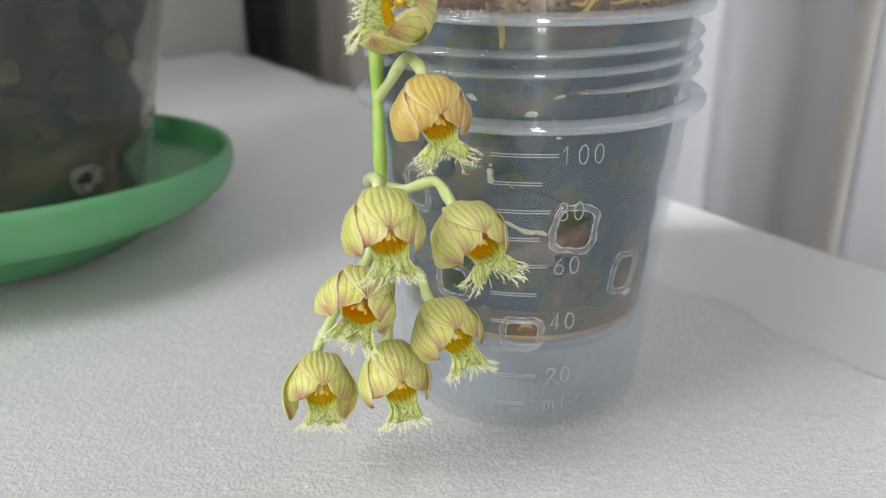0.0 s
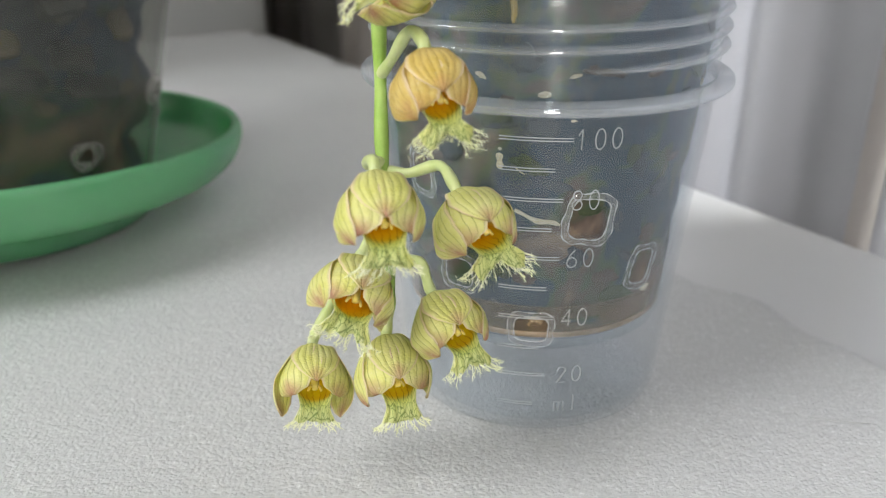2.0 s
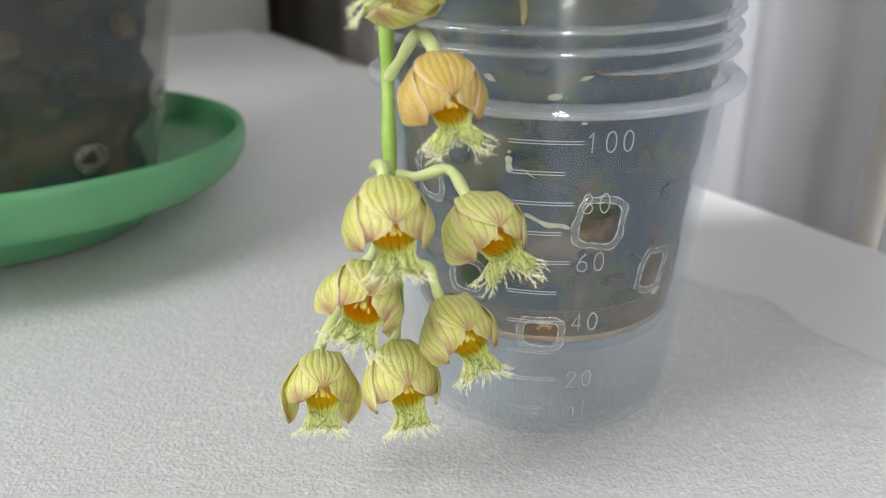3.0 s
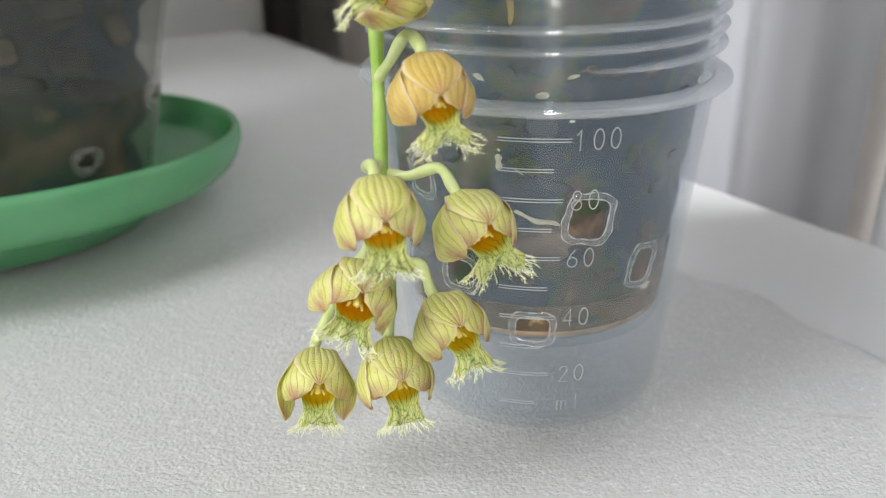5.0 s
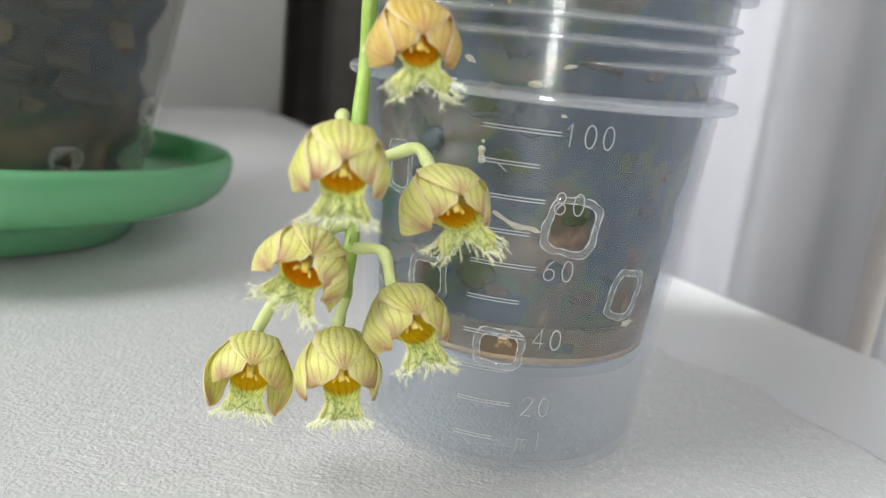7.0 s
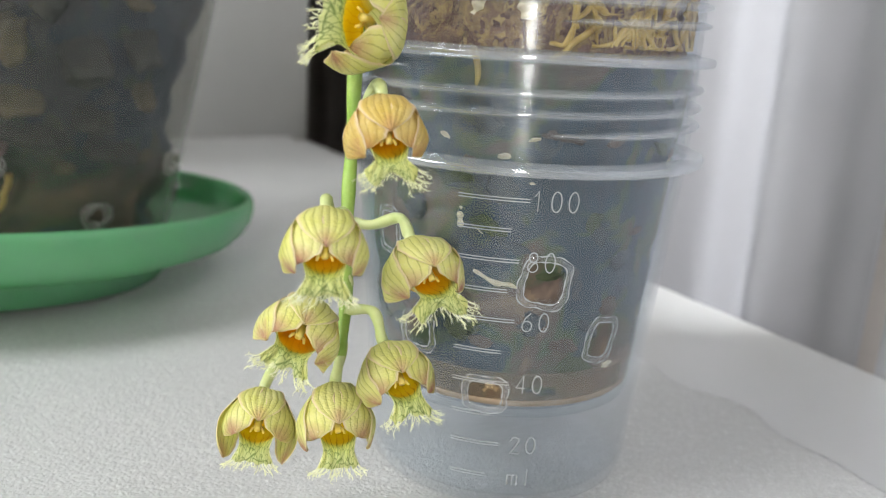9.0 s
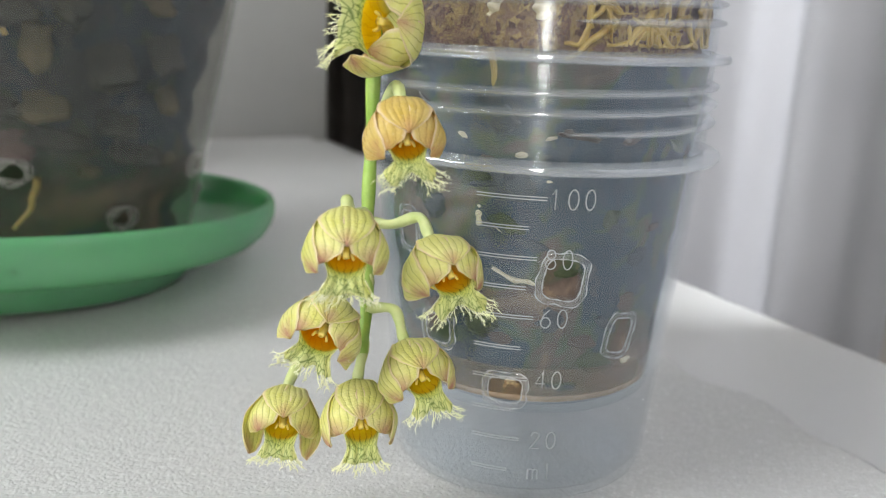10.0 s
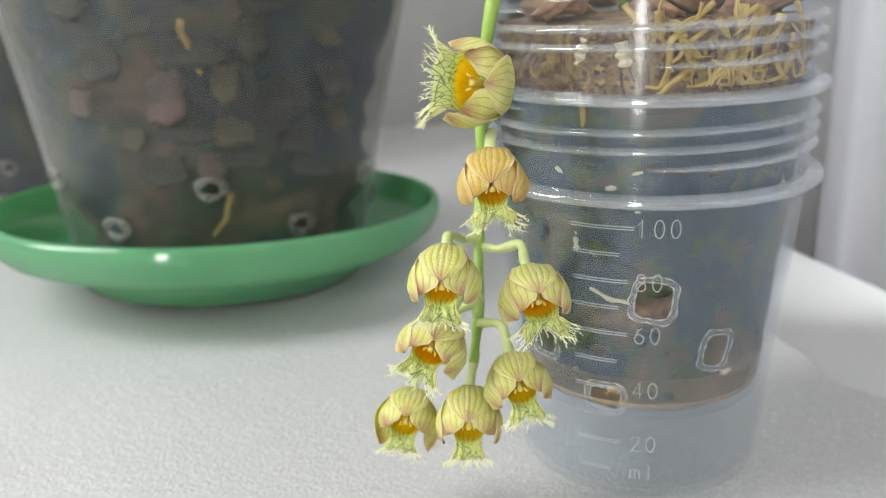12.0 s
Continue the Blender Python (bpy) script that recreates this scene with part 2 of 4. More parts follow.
M_FILM = plastic_mat("tan_film", (0.95, 0.91, 0.85), 0.30, 0.3, 0.3, 0.01, (0.50, 0.38, 0.26))
M_MELT = plastic_mat("melted_plastic", (0.93, 0.93, 0.93), 0.12, 0.10, 0.3, 0.10)
M_POT = plastic_mat("grey_clear_pot", (0.86, 0.86, 0.84), 0.036, 0.3, 0.0, 0.02)
M_POTRIM = plastic_mat("cloudy_hole_rim", (0.75, 0.75, 0.73), 0.26, 0.4, 0.0, 0.02, (0.66, 0.64, 0.61))
M_MIX = mix_mat("dark_potting_mix", [(0.0, (0.02, 0.032, 0.042)), (0.40, (0.035, 0.048, 0.055)), (0.60, (0.04, 0.06, 0.03)), (0.76, (0.10, 0.058, 0.045)), (0.88, (0.05, 0.035, 0.03)), (0.96, (0.22, 0.17, 0.10))], 150.0, 0.85, 0.8)
M_MIXTOP = mix_mat("root_mat_mix", [(0.0, (0.09, 0.05, 0.045)), (0.35, (0.16, 0.09, 0.07)), (0.6, (0.26, 0.17, 0.08)), (0.8, (0.35, 0.25, 0.11)), (0.95, (0.20, 0.12, 0.10))], 240.0)
M_MIXBIG = mix_mat("bark_mix", [(0.0, (0.024, 0.028, 0.032)), (0.5, (0.038, 0.045, 0.046)), (0.72, (0.036, 0.044, 0.036)), (0.86, (0.10, 0.062, 0.052)), (0.95, (0.10, 0.08, 0.042))], 60.0, 0.85, 0.6)
M_ROOT = waxy_mat("golden_root", (0.26, 0.15, 0.035), (0.58, 0.42, 0.14), 260.0, 0.5)
M_PALEROOT = waxy_mat("pale_root", (0.50, 0.41, 0.26), (0.68, 0.60, 0.44), 500.0, 0.5)
M_PINKBARK = plain_mat("pink_bark", (0.085, 0.062, 0.060), (0.14, 0.095, 0.090), 160.0, 0.85, 500.0, 0.0006)
M_DARKBARK = plain_mat("dark_bark", (0.030, 0.036, 0.036), (0.062, 0.060, 0.050), 160.0, 0.85, 500.0, 0.0006)
M_TANBARK = plain_mat("tan_bark", (0.060, 0.057, 0.038), (0.115, 0.098, 0.060), 160.0, 0.85, 500.0, 0.0006)
M_FLAKE = plain_mat("brown_bark_flake", (0.055, 0.038, 0.030), (0.12, 0.082, 0.060), 300.0, 0.85, 700.0, 0.0004)
M_SLATE = plain_mat("dark_stone", (0.018, 0.026, 0.034), (0.045, 0.058, 0.068), 300.0, 0.6, 700.0, 0.0003)
M_MOSS = plain_mat("green_moss", (0.032, 0.046, 0.020), (0.068, 0.085, 0.040), 600.0, 0.95, 1500.0, 0.0005)
M_SILT = plain_mat("tan_silt", (0.28, 0.20, 0.13), (0.42, 0.32, 0.23), 300.0, 0.7, 900.0, 0.0003)
M_BARK = plain_mat("bark_chip", (0.12, 0.06, 0.035), (0.33, 0.19, 0.11), 250.0, 0.85, 600.0, 0.0006)
M_STEM = waxy_mat("green_stem", (0.24, 0.40, 0.055), (0.38, 0.52, 0.13), 260.0)
M_PEDICEL = waxy_mat("pale_green_pedicel", (0.44, 0.52, 0.20), (0.56, 0.60, 0.30), 260.0)
M_FRINGE = waxy_mat("fringe_hairs", (0.74, 0.76, 0.42), (0.86, 0.86, 0.64), 500.0, 0.4, 0.3)
M_COLUMN = waxy_mat("yellow_column", (0.84, 0.60, 0.08), (0.88, 0.72, 0.24), 900.0, 0.3, 0.3)
M_PETAL = petal_mat("green_petal", (0.88, 0.86, 0.42), (0.77, 0.77, 0.22), (0.37, 0.38, 0.07), (0.46, 0.12, 0.15))
M_PETAL_OLD = petal_mat("amber_petal", (0.82, 0.66, 0.26), (0.72, 0.54, 0.12), (0.48, 0.29, 0.05), (0.60, 0.28, 0.14))
M_LIP = lip_mat("veined_lip", (0.98, 0.66, 0.04), (0.92, 0.48, 0.02))
M_LIP_YELLOW = lip_mat("veined_lip_yellow", (0.97, 0.80, 0.06), (0.95, 0.72, 0.04))


def saucer_mat():
    m, nt, p = mat("green_plastic")
    co = coords(nt)
    nt.links.new(ramp(nt, noise_tex(nt, 25.0, 4.0, 0.6, co), [(0.3, (0.12, 0.38, 0.19)), (0.7, (0.20, 0.48, 0.27))]), p.inputs["Base Color"])
    p.inputs["Roughness"].default_value = 0.10
    p.inputs["Coat Weight"].default_value = 0.6
    p.inputs["Coat Roughness"].default_value = 0.05
    p.inputs["Subsurface Weight"].default_value = 0.3
    p.inputs["Subsurface Radius"].default_value = (0.004, 0.008, 0.004)
    tl = node(nt, "ShaderNodeBsdfTranslucent", Color=(0.20, 0.58, 0.26, 1.0))
    mx = node(nt, "ShaderNodeMixShader", Fac=0.4)
    nt.links.new(p.outputs[0], mx.inputs[1])
    nt.links.new(tl.outputs[0], mx.inputs[2])
    nt.links.new(mx.outputs[0], nt.nodes["Material Output"].inputs["Surface"])
    return m


def water_mat():
    m, nt, p = mat("water")
    p.inputs["Base Color"].default_value = (0.9, 0.95, 0.9, 1)
    p.inputs["Roughness"].default_value = 0.02
    p.inputs["Transmission Weight"].default_value = 1.0
    p.inputs["IOR"].default_value = 1.33
    return m


M_SAUCER = saucer_mat()
M_WATER = water_mat()


# ---- mesh helpers ----
def part(name, bm, material, parent=None, label="", smooth=True):
    me = bpy.data.meshes.new(name)
    bmesh.ops.recalc_face_normals(bm, faces=bm.faces)
    bm.to_mesh(me)
    bm.free()
    me.materials.append(material)
    if smooth:
        me.polygons.foreach_set("use_smooth", [True] * len(me.polygons))
    ob = new(name, me)
    ob.parent = parent
    if label:
        tagged(ob, label)
    return ob


def empty(name, place=(0, 0, 0)):
    ob = new(name)
    ob.matrix_world = Matrix.Translation(place)
    ob.empty_display_size = 0.01
    bpy.context.view_layer.update()
    return ob


def keep(ob, parent):
    """Parent ob without moving it."""
    ob.parent = parent
    ob.matrix_parent_inverse = parent.matrix_world.inverted()
    return ob


def box(bm, x0, x1, y0, y1, z0, z1, m=Matrix(), bev=0.0):
    made = bmesh.ops.create_cube(bm, size=1.0)["verts"]
    bmesh.ops.transform(bm, verts=made, matrix=Matrix.Translation(((x0 + x1) / 2, (y0 + y1) / 2, (z0 + z1) / 2)) @ Matrix.Diagonal((x1 - x0, y1 - y0, z1 - z0, 1)))
    if bev:
        bmesh.ops.bevel(bm, geom=list({e for v in made for e in v.link_edges}), offset=bev, segments=3, affect="EDGES")
    bmesh.ops.transform(bm, verts=bm.verts, matrix=m)


def lathe(profile, n=128, skip=None, closed=False):
    """Turn a list of (radius, z) round the z axis; skip(angle, z) leaves a face out."""
    bm = bmesh.new()
    rings = []
    for r, z in profile:
        if r < 1e-6:
            rings.append([bm.verts.new((0, 0, z))])
        else:
            rings.append([bm.verts.new((r * math.cos(2 * math.pi * i / n), r * math.sin(2 * math.pi * i / n), z)) for i in range(n)])
    pairs = list(zip(rings, rings[1:])) + ([(rings[-1], rings[0])] if closed else [])
    for a, b in pairs:
        for i in range(n):
            j = (i + 1) % n
            if skip and skip(360.0 * (i + 0.5) / n, (a[0].co.z + b[0].co.z) / 2):
                continue
            if len(a) == 1 and len(b) == 1:
                continue
            if len(a) == 1:
                bm.faces.new((a[0], b[j], b[i]))
            elif len(b) == 1:
                bm.faces.new((a[i], a[j], b[0]))
            else:
                bm.faces.new((a[i], a[j], b[j], b[i]))
    return bm


def spline(points, n):
    """Smooth points through the given ones."""
    pts = [Vector(p) for p in points]
    pts = [2 * pts[0] - pts[1]] + pts + [2 * pts[-1] - pts[-2]]
    out = []
    segs = len(pts) - 3
    for k in range(n + 1):
        s = k / n * segs
        i = min(int(s), segs - 1)
        f = s - i
        a, b, c, d = pts[i:i + 4]
        out.append(0.5 * ((2 * b) + (c - a) * f + (2 * a - 5 * b + 4 * c - d) * f * f + (3 * b - a - 3 * c + d) * f ** 3))
    return out


def tube(bm, pts, radius, sides=8, cap=True):
    """A tube along points; radius is a number or a function of 0..1."""
    rings = []
    up = Vector((0.13, 0.27, 0.95))
    for k, p in enumerate(pts):
        t = (pts[min(k + 1, len(pts) - 1)] - pts[max(k - 1, 0)]).normalized()
        s = t.cross(up)
        if s.length < 1e-4:
            s = t.cross(Vector((1, 0, 0)))
        s.normalize()
        q = s.cross(t)
        up = q
        r = radius(k / (len(pts) - 1)) if callable(radius) else radius
        rings.append([bm.verts.new(p + r * (math.cos(a) * s + math.sin(a) * q)) for a in (2 * math.pi * i / sides for i in range(sides))])
    for a, b in zip(rings, rings[1:]):
        for i in range(sides):
            j = (i + 1) % sides
            bm.faces.new((a[i], a[j], b[j], b[i]))
    if cap:
        bm.faces.new(rings[0][::-1])
        bm.faces.new(rings[-1])


def sheet(fn, nu, nv, thick):
    """A thin solid sheet fn(u, v), with u in -1..1 and v in 0..1, and UVs on both sides."""
    bm = bmesh.new()
    uvl = bm.loops.layers.uv.new("UVMap")
    P = [[Vector(fn(2 * i / nu - 1, j / nv)) for i in range(nu + 1)] for j in range(nv + 1)]
    top, low = [], []
    for j in range(nv + 1):
        tr, lr = [], []
        for i in range(nu + 1):
            du = P[j][min(i + 1, nu)] - P[j][max(i - 1, 0)]
            dv = P[min(j + 1, nv)][i] - P[max(j - 1, 0)][i]
            n = du.cross(dv)
            n = n.normalized() if n.length > 1e-12 else Vector((0, -1, 0))
            edge = min(1.0, 4 * min(i, nu - i) / nu + 0.25)
            tr.append(bm.verts.new(P[j][i] + n * thick * 0.5 * edge))
            lr.append(bm.verts.new(P[j][i] - n * thick * 0.5 * edge))
        top.append(tr)
        low.append(lr)

    def quad(ids):
        f = bm.faces.new([(top if s else low)[j][i] for s, i, j in ids])
        for loop, (s, i, j) in zip(f.loops, ids):
            loop[uvl].uv = (i / nu, j / nv)

    for j in range(nv):
        for i in range(nu):
            quad([(1, i, j), (1, i + 1, j), (1, i + 1, j + 1), (1, i, j + 1)])
            quad([(0, i, j), (0, i, j + 1), (0, i + 1, j + 1), (0, i + 1, j)])
        quad([(1, 0, j), (1, 0, j + 1), (0, 0, j + 1), (0, 0, j)])
        quad([(1, nu, j), (0, nu, j), (0, nu, j + 1), (1, nu, j + 1)])
    for i in range(nu):
        quad([(1, i, 0), (0, i, 0), (0, i + 1, 0), (1, i + 1, 0)])
        quad([(1, i, nv), (1, i + 1, nv), (0, i + 1, nv), (0, i, nv)])
    return bm


def interp(x, xs, ys):
    return float(np.interp(x, xs, ys))


# ---- the room ----
def walled(name, label, pieces, b0, b1):
    """A wall along the table's back edge, with an opening between its pieces."""
    bm = bmesh.new()
    for a0, a1, z0, z1 in pieces:
        b2 = bmesh.new()
        box(b2, a0, a1, b0, b1, z0, z1, AB)
        me = bpy.data.meshes.new("tmp")
        b2.to_mesh(me)
        b2.free()
        bm.from_mesh(me)
        bpy.data.meshes.remove(me)
    tagged(part(name, bm, M_ROOM, smooth=False), label, "wall", kind="structure")


def room():
    def slab(name, label, category, a0, a1, b0, b1, z0, z1, material, bev=0.0):
        bm = bmesh.new()
        box(bm, a0, a1, b0, b1, z0, z1, AB, bev)
        return tagged(part(name, bm, material, smooth=False), label, category, kind="structure")

    slab("floor", "brown wooden floor of the room", "floor", -0.6, 2.7, -0.6, 1.2, -0.80, -0.75, M_FLOOR)
    slab("ceiling", "plain pale ceiling", "ceiling", -0.6, 2.7, -0.6, 1.2, 1.75, 1.80, M_ROOM)
    slab("wall_left", "white wall panel beside the table, its shade put into a grey colour", "wall", -0.12, -0.001, 0.0, 1.1, -0.75, 1.75, M_WALL, 0.003)
    walled("wall_back", "beige wall with a window behind the curtains", ((-0.6, 0.1, -0.75, 1.75), (1.35, 2.7, -0.75, 1.75), (0.1, 1.35, -0.75, -0.05), (0.1, 1.35, 0.95, 1.75)), -0.6, -0.5)
    slab("wall_niche", "beige wall at the end of the curtain niche", "wall", -0.6, -0.5, -0.5, 1.1, -0.75, 1.75, M_ROOM)
    slab("wall_right", "plain beige wall", "wall", 2.6, 2.7, -0.5, 1.1, -0.75, 1.75, M_ROOM)
    walled("wall_window", "beige wall with a window opening", ((-0.6, 0.02, -0.75, 1.75), (0.50, 2.7, -0.75, 1.75), (0.02, 0.50, -0.75, 0.30), (0.02, 0.50, 1.24, 1.75)), 1.1, 1.2)


room()
area("window_light", ab(0.26, 1.08, 0.77), ab(0.40, 0.15, 0.02), 0.46, 0.90, WINDOW_W, (0.985, 1.0, 0.98))
area("curtain_window_light", ab(0.725, -0.52, 0.45), ab(0.65, 0.3, 0.0), 1.25, 1.0, CURTAIN_W, (0.98, 1.0, 1.0))
area("lamp_light", (0.05, -1.20, 0.45), (0.0154, 0.1538, 0.06), 0.13, 1.1, LAMP_W, (1.0, 1.0, 0.95))


def table():
    top = empty("table", ab(0.6, 0.5, -0.75))
    bm = bmesh.new()
    box(bm, 0.0, 1.2, 0.0, 1.0, -0.032, -0.0019, AB, 0.003)
    keep(part("tabletop", bm, M_TABLE, label="smooth white tabletop"), top)
    for a, b in ((0.06, 0.06), (1.14, 0.06), (0.06, 0.94), (1.14, 0.94)):
        bm = bmesh.new()
        box(bm, a - 0.025, a + 0.025, b - 0.025, b + 0.025, -0.75, -0.032, AB, 0.003)
        keep(part("leg", bm, M_TABLE), top)
    tagged(top, "white table with a smooth top beside the curtains", "table")


def foam():
    """A foam sheet with a wavy cut edge that leaves a strip of the table bare at the back."""
    e0, e1 = Vector((0.090, 0.1507)), Vector((0.044, 0.2136))
    d = (e1 - e0).normalized()
    nrm = Vector((-d.y, d.x))

    def fn(u, v):
        # v runs from the cut edge towards the camera, u along the edge
        s = 0.17 + 0.50 * u
        wave = 0.0022 * math.sin(s * 118 + 0.6) + 0.0014 * math.sin(s * 231 + 1.9) + 0.0012 * math.sin(s * 61)
        reach = 0.050 * min(1.0, max(0.0, (s - 0.15) / 0.08))      # reaches the back edge beyond the cup
        p = e0 + d * s + nrm * (v ** 1.6 * 0.70 + (wave - reach) * (1 - v))
        z = -0.0009 + 0.00015 * math.sin(p.x * 55 + p.y * 20) * math.sin(p.y * 48)
        return (p.x, p.y, z)

    bm = sheet(fn, 260, 50, 0.0016)
    tagged(part("foam_sheet", bm, M_FOAM), "white grainy foam sheet with a wavy cut edge on the table", "foam sheet")


table()
foam()


def curtain(name, label, a0, a1, b, amp, freq, z0, z1, material, seed, extra=0.0):
    def fn(u, v):
        a = a0 + (a1 - a0) * (u + 1) / 2
        k = a * freq
        f = math.sin(k * 6.283 + 0.7 * math.sin(k * 2.1 + seed)) + 0.45 * math.sin(k * 14.1 + seed * 2)
        p = ab(a + 0.004 * math.sin(v * 3 + k), b + amp * f * (0.8 + 0.3 * v) + extra * v, z1 + (z0 - z1) * v)
        return p

    bm = sheet(fn, int(max(60, (a1 - a0) * freq * 26)), 14, 0.0012)
    return tagged(part(name, bm, material), label, "curtain")


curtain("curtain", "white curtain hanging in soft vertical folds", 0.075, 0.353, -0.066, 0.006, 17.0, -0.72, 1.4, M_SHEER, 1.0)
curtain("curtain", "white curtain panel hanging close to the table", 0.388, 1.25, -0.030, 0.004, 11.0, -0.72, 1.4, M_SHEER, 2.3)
# dark colour here stands in for the shadow of the recess by the wall
curtain("drape", "grey drape hanging in the corner, coloured darker for the recess shade", -0.42, -0.085, -0.12, 0.010, 15.0, -0.72, 1.4, M_DRAPE, 0.4)
curtain("drape", "taupe grey drape hanging in narrow folds", -0.075, 0.25, -0.090, 0.007, 19.0, -0.72, 1.4, M_TAUPE, 0.9)
curtain("drape", "beige drape showing between two white curtains", 0.32, 0.405, -0.078, 0.003, 13.0, -0.72, 1.4, M_BEIGE, 0.2)

# ---- the nested cups ----
CX, CY = 0.0154, 0.1538
RB, RT, ZF, ZTOP = 0.0235, 0.0286, 0.0580, 0.0739
STEP = ZTOP - ZF
LIFT = 0.0002
SLOPE = (RT - RB) / ZF


def wall_r(z):
    return RB + SLOPE * z


def cup_profile():
    w = 0.0007
    out = [(0.0, 0.0016), (RB - 0.006, 0.0014), (RB - 0.0035, 0.0002), (RB - 0.0018, 0.0), (RB - 0.0005, 0.0006), (RB, 0.0018)]
    out += [(wall_r(z), z) for z in np.linspace(0.003, ZF - 0.0008, 56)]
    out += [(0.0286, z) for z in np.linspace(ZF + 0.002, ZTOP - 0.001, 12)]
    out += [(0.0284, ZTOP - 0.0002), (0.0281, ZTOP), (0.0278, ZTOP - 0.0002)]
    out += [(0.0278, z) for z in np.linspace(ZTOP - 0.001, ZF + 0.002, 12)]
    out += [(wall_r(z) - w, z) for z in np.linspace(ZF - 0.0008, 0.003, 56)]
    out += [(RB - 0.0016, 0.0016), (RB - 0.004, 0.0022), (0.0, 0.0024)]
    return out


def thread_mesh(start, turns, z0, pitch, r):
    bm = bmesh.new()
    n = int(turns * 110)
    rings = []
    for k in range(n + 1):
        t = k / n
        a = radians(start) + t * turns * 2 * math.pi
        z = z0 + pitch * turns * t
        f = min(1.0, t * turns * 14, (1 - t) * turns * 14) ** 0.6
        prof = ((r - 0.0002, -0.00062 * f - 0.0001), (r + 0.0010 * f, -0.00030 * f), (r + 0.00115 * f, 0.0), (r + 0.0010 * f, 0.00030 * f), (r - 0.0002, 0.00062 * f + 0.0001))
        rings.append([bm.verts.new((q * math.cos(a), q * math.sin(a), z + h)) for q, h in prof])
    for a, b in zip(rings, rings[1:]):
        for i in range(4):
            bm.faces.new((a[i], a[i + 1], b[i + 1], b[i]))
    bm.faces.new(rings[0])
    bm.faces.new(rings[-1][::-1])
    return bm


# holes melted through the inner cup: angle, height, half width, half height (metres)
HOLES = ((-78.0, 0.0410, 0.0030, 0.0033, 8.0), (-95.0, 0.0215, 0.0027, 0.0022, 2.0), (-51.0, 0.0302, 0.0022, 0.0030, 10.0), (-122.0, 0.0300, 0.0024, 0.0024, 0.0), (-140.0, 0.045, 0.0022, 0.003, 0.0))


def cup(name, label, z0, material, holes):
    top = empty(name, (CX, CY, z0))

    def skip(angle, z):
        for ha, hz, hw, hh, _ in holes:
            d = (angle - ha + 180) % 360 - 180
            if abs(radians(d)) * wall_r(z) < hw and abs(z + z0 - hz) < hh and z < ZF - 0.002:
                return True
        return False

    prof = cup_profile()
    part("body", lathe(prof, 180, skip if holes else None), material, top)
    part("thread", thread_mesh(-81.0, 2.87, 0.0632, 0.0029, 0.0286), M_RIDGE, top, "raised screw thread")
    part("flange", lathe([(0.0280, ZF - 0.0006), (0.0308, ZF - 0.0006), (0.0311, ZF - 0.0003), (0.0311, ZF + 0.0004), (0.0308, ZF + 0.0007), (0.0287, ZF + 0.0008), (0.0284, ZF + 0.0012)], 180, None, True), M_RIDGE, top, "flat ring under the thread")
    # a bright mould seam down the front
    bm = bmesh.new()
    a = radians(-87.5)
    tube(bm, [Vector((0.0286 * math.cos(a), 0.0286 * math.sin(a), z)) for z in np.linspace(ZF + 0.001, ZTOP - 0.001, 10)], 0.00010, 5)
    part("seam", bm, M_CUP, top)
    return tagged(top, label, "plastic cup")


outer = cup("measuring_cup", "clear plastic measuring cup with screw thread on the foam sheet", LIFT, M_CUP, (HOLES[0], HOLES[1], HOLES[3]))
inner = cup("plant_cup", "clear plastic cup with melted drainage holes, nested in another", STEP + LIFT, M_CUP2, HOLES)


def hole_rims():
    for k, (ha, hz, hw, hh, tilt) in enumerate(HOLES):
        owner, low = (outer, LIFT) if k in (0, 1, 3) else (inner, STEP + LIFT)
        bm = bmesh.new()

        def ring(f, g, out):
            pts = []
            for q in range(49):
                t = 2 * math.pi * q / 48
                c, d = math.cos(t), math.sin(t)
                sq = (abs(c) ** 4 + abs(d) ** 4) ** -0.25
                wob = 1.0 + g * (0.5 * math.sin(3 * t + ha) + 0.4 * math.sin(7 * t + ha) + 0.3 * math.sin(12 * t))
                x, z = c * sq * (hw + f) * wob, d * sq * (hh + f) * wob
                tr = radians(tilt)
                x, z = x * math.cos(tr) + z * math.sin(tr), -x * math.sin(tr) + z * math.cos(tr)
                zz = hz + z
                r = wall_r(zz - low) + out
                a = radians(ha) + x / r
                pts.append(Vector((r * math.cos(a), r * math.sin(a), zz - low)))
            return pts

        r1, r2, r3 = ring(0.00005, 0.02, 0.0001), ring(0.0005, 0.04, 0.00035), ring(0.0010, 0.055, 0.0001)
        be = bmesh.new()
        tube(be, r1, lambda q: 0.00010 + 0.00006 * math.sin(q * 70), 6, False)
        tube(be, r3, lambda q: 0.00008 + 0.00006 * math.sin(q * 57 + ha), 6, False)
        lines = [[bm.verts.new(v) for v in r] for r in (r1, r2, r3)]
        for a, b in zip(lines, lines[1:]):
            for q in range(48):
                bm.faces.new((a[q], a[q + 1], b[q + 1], b[q]))
        rim = part("melted_rim", bm, M_MELT, owner, "cloudy melted rim of a drainage hole")
        part("rim_edge", be, M_MARK, rim)


hole_rims()


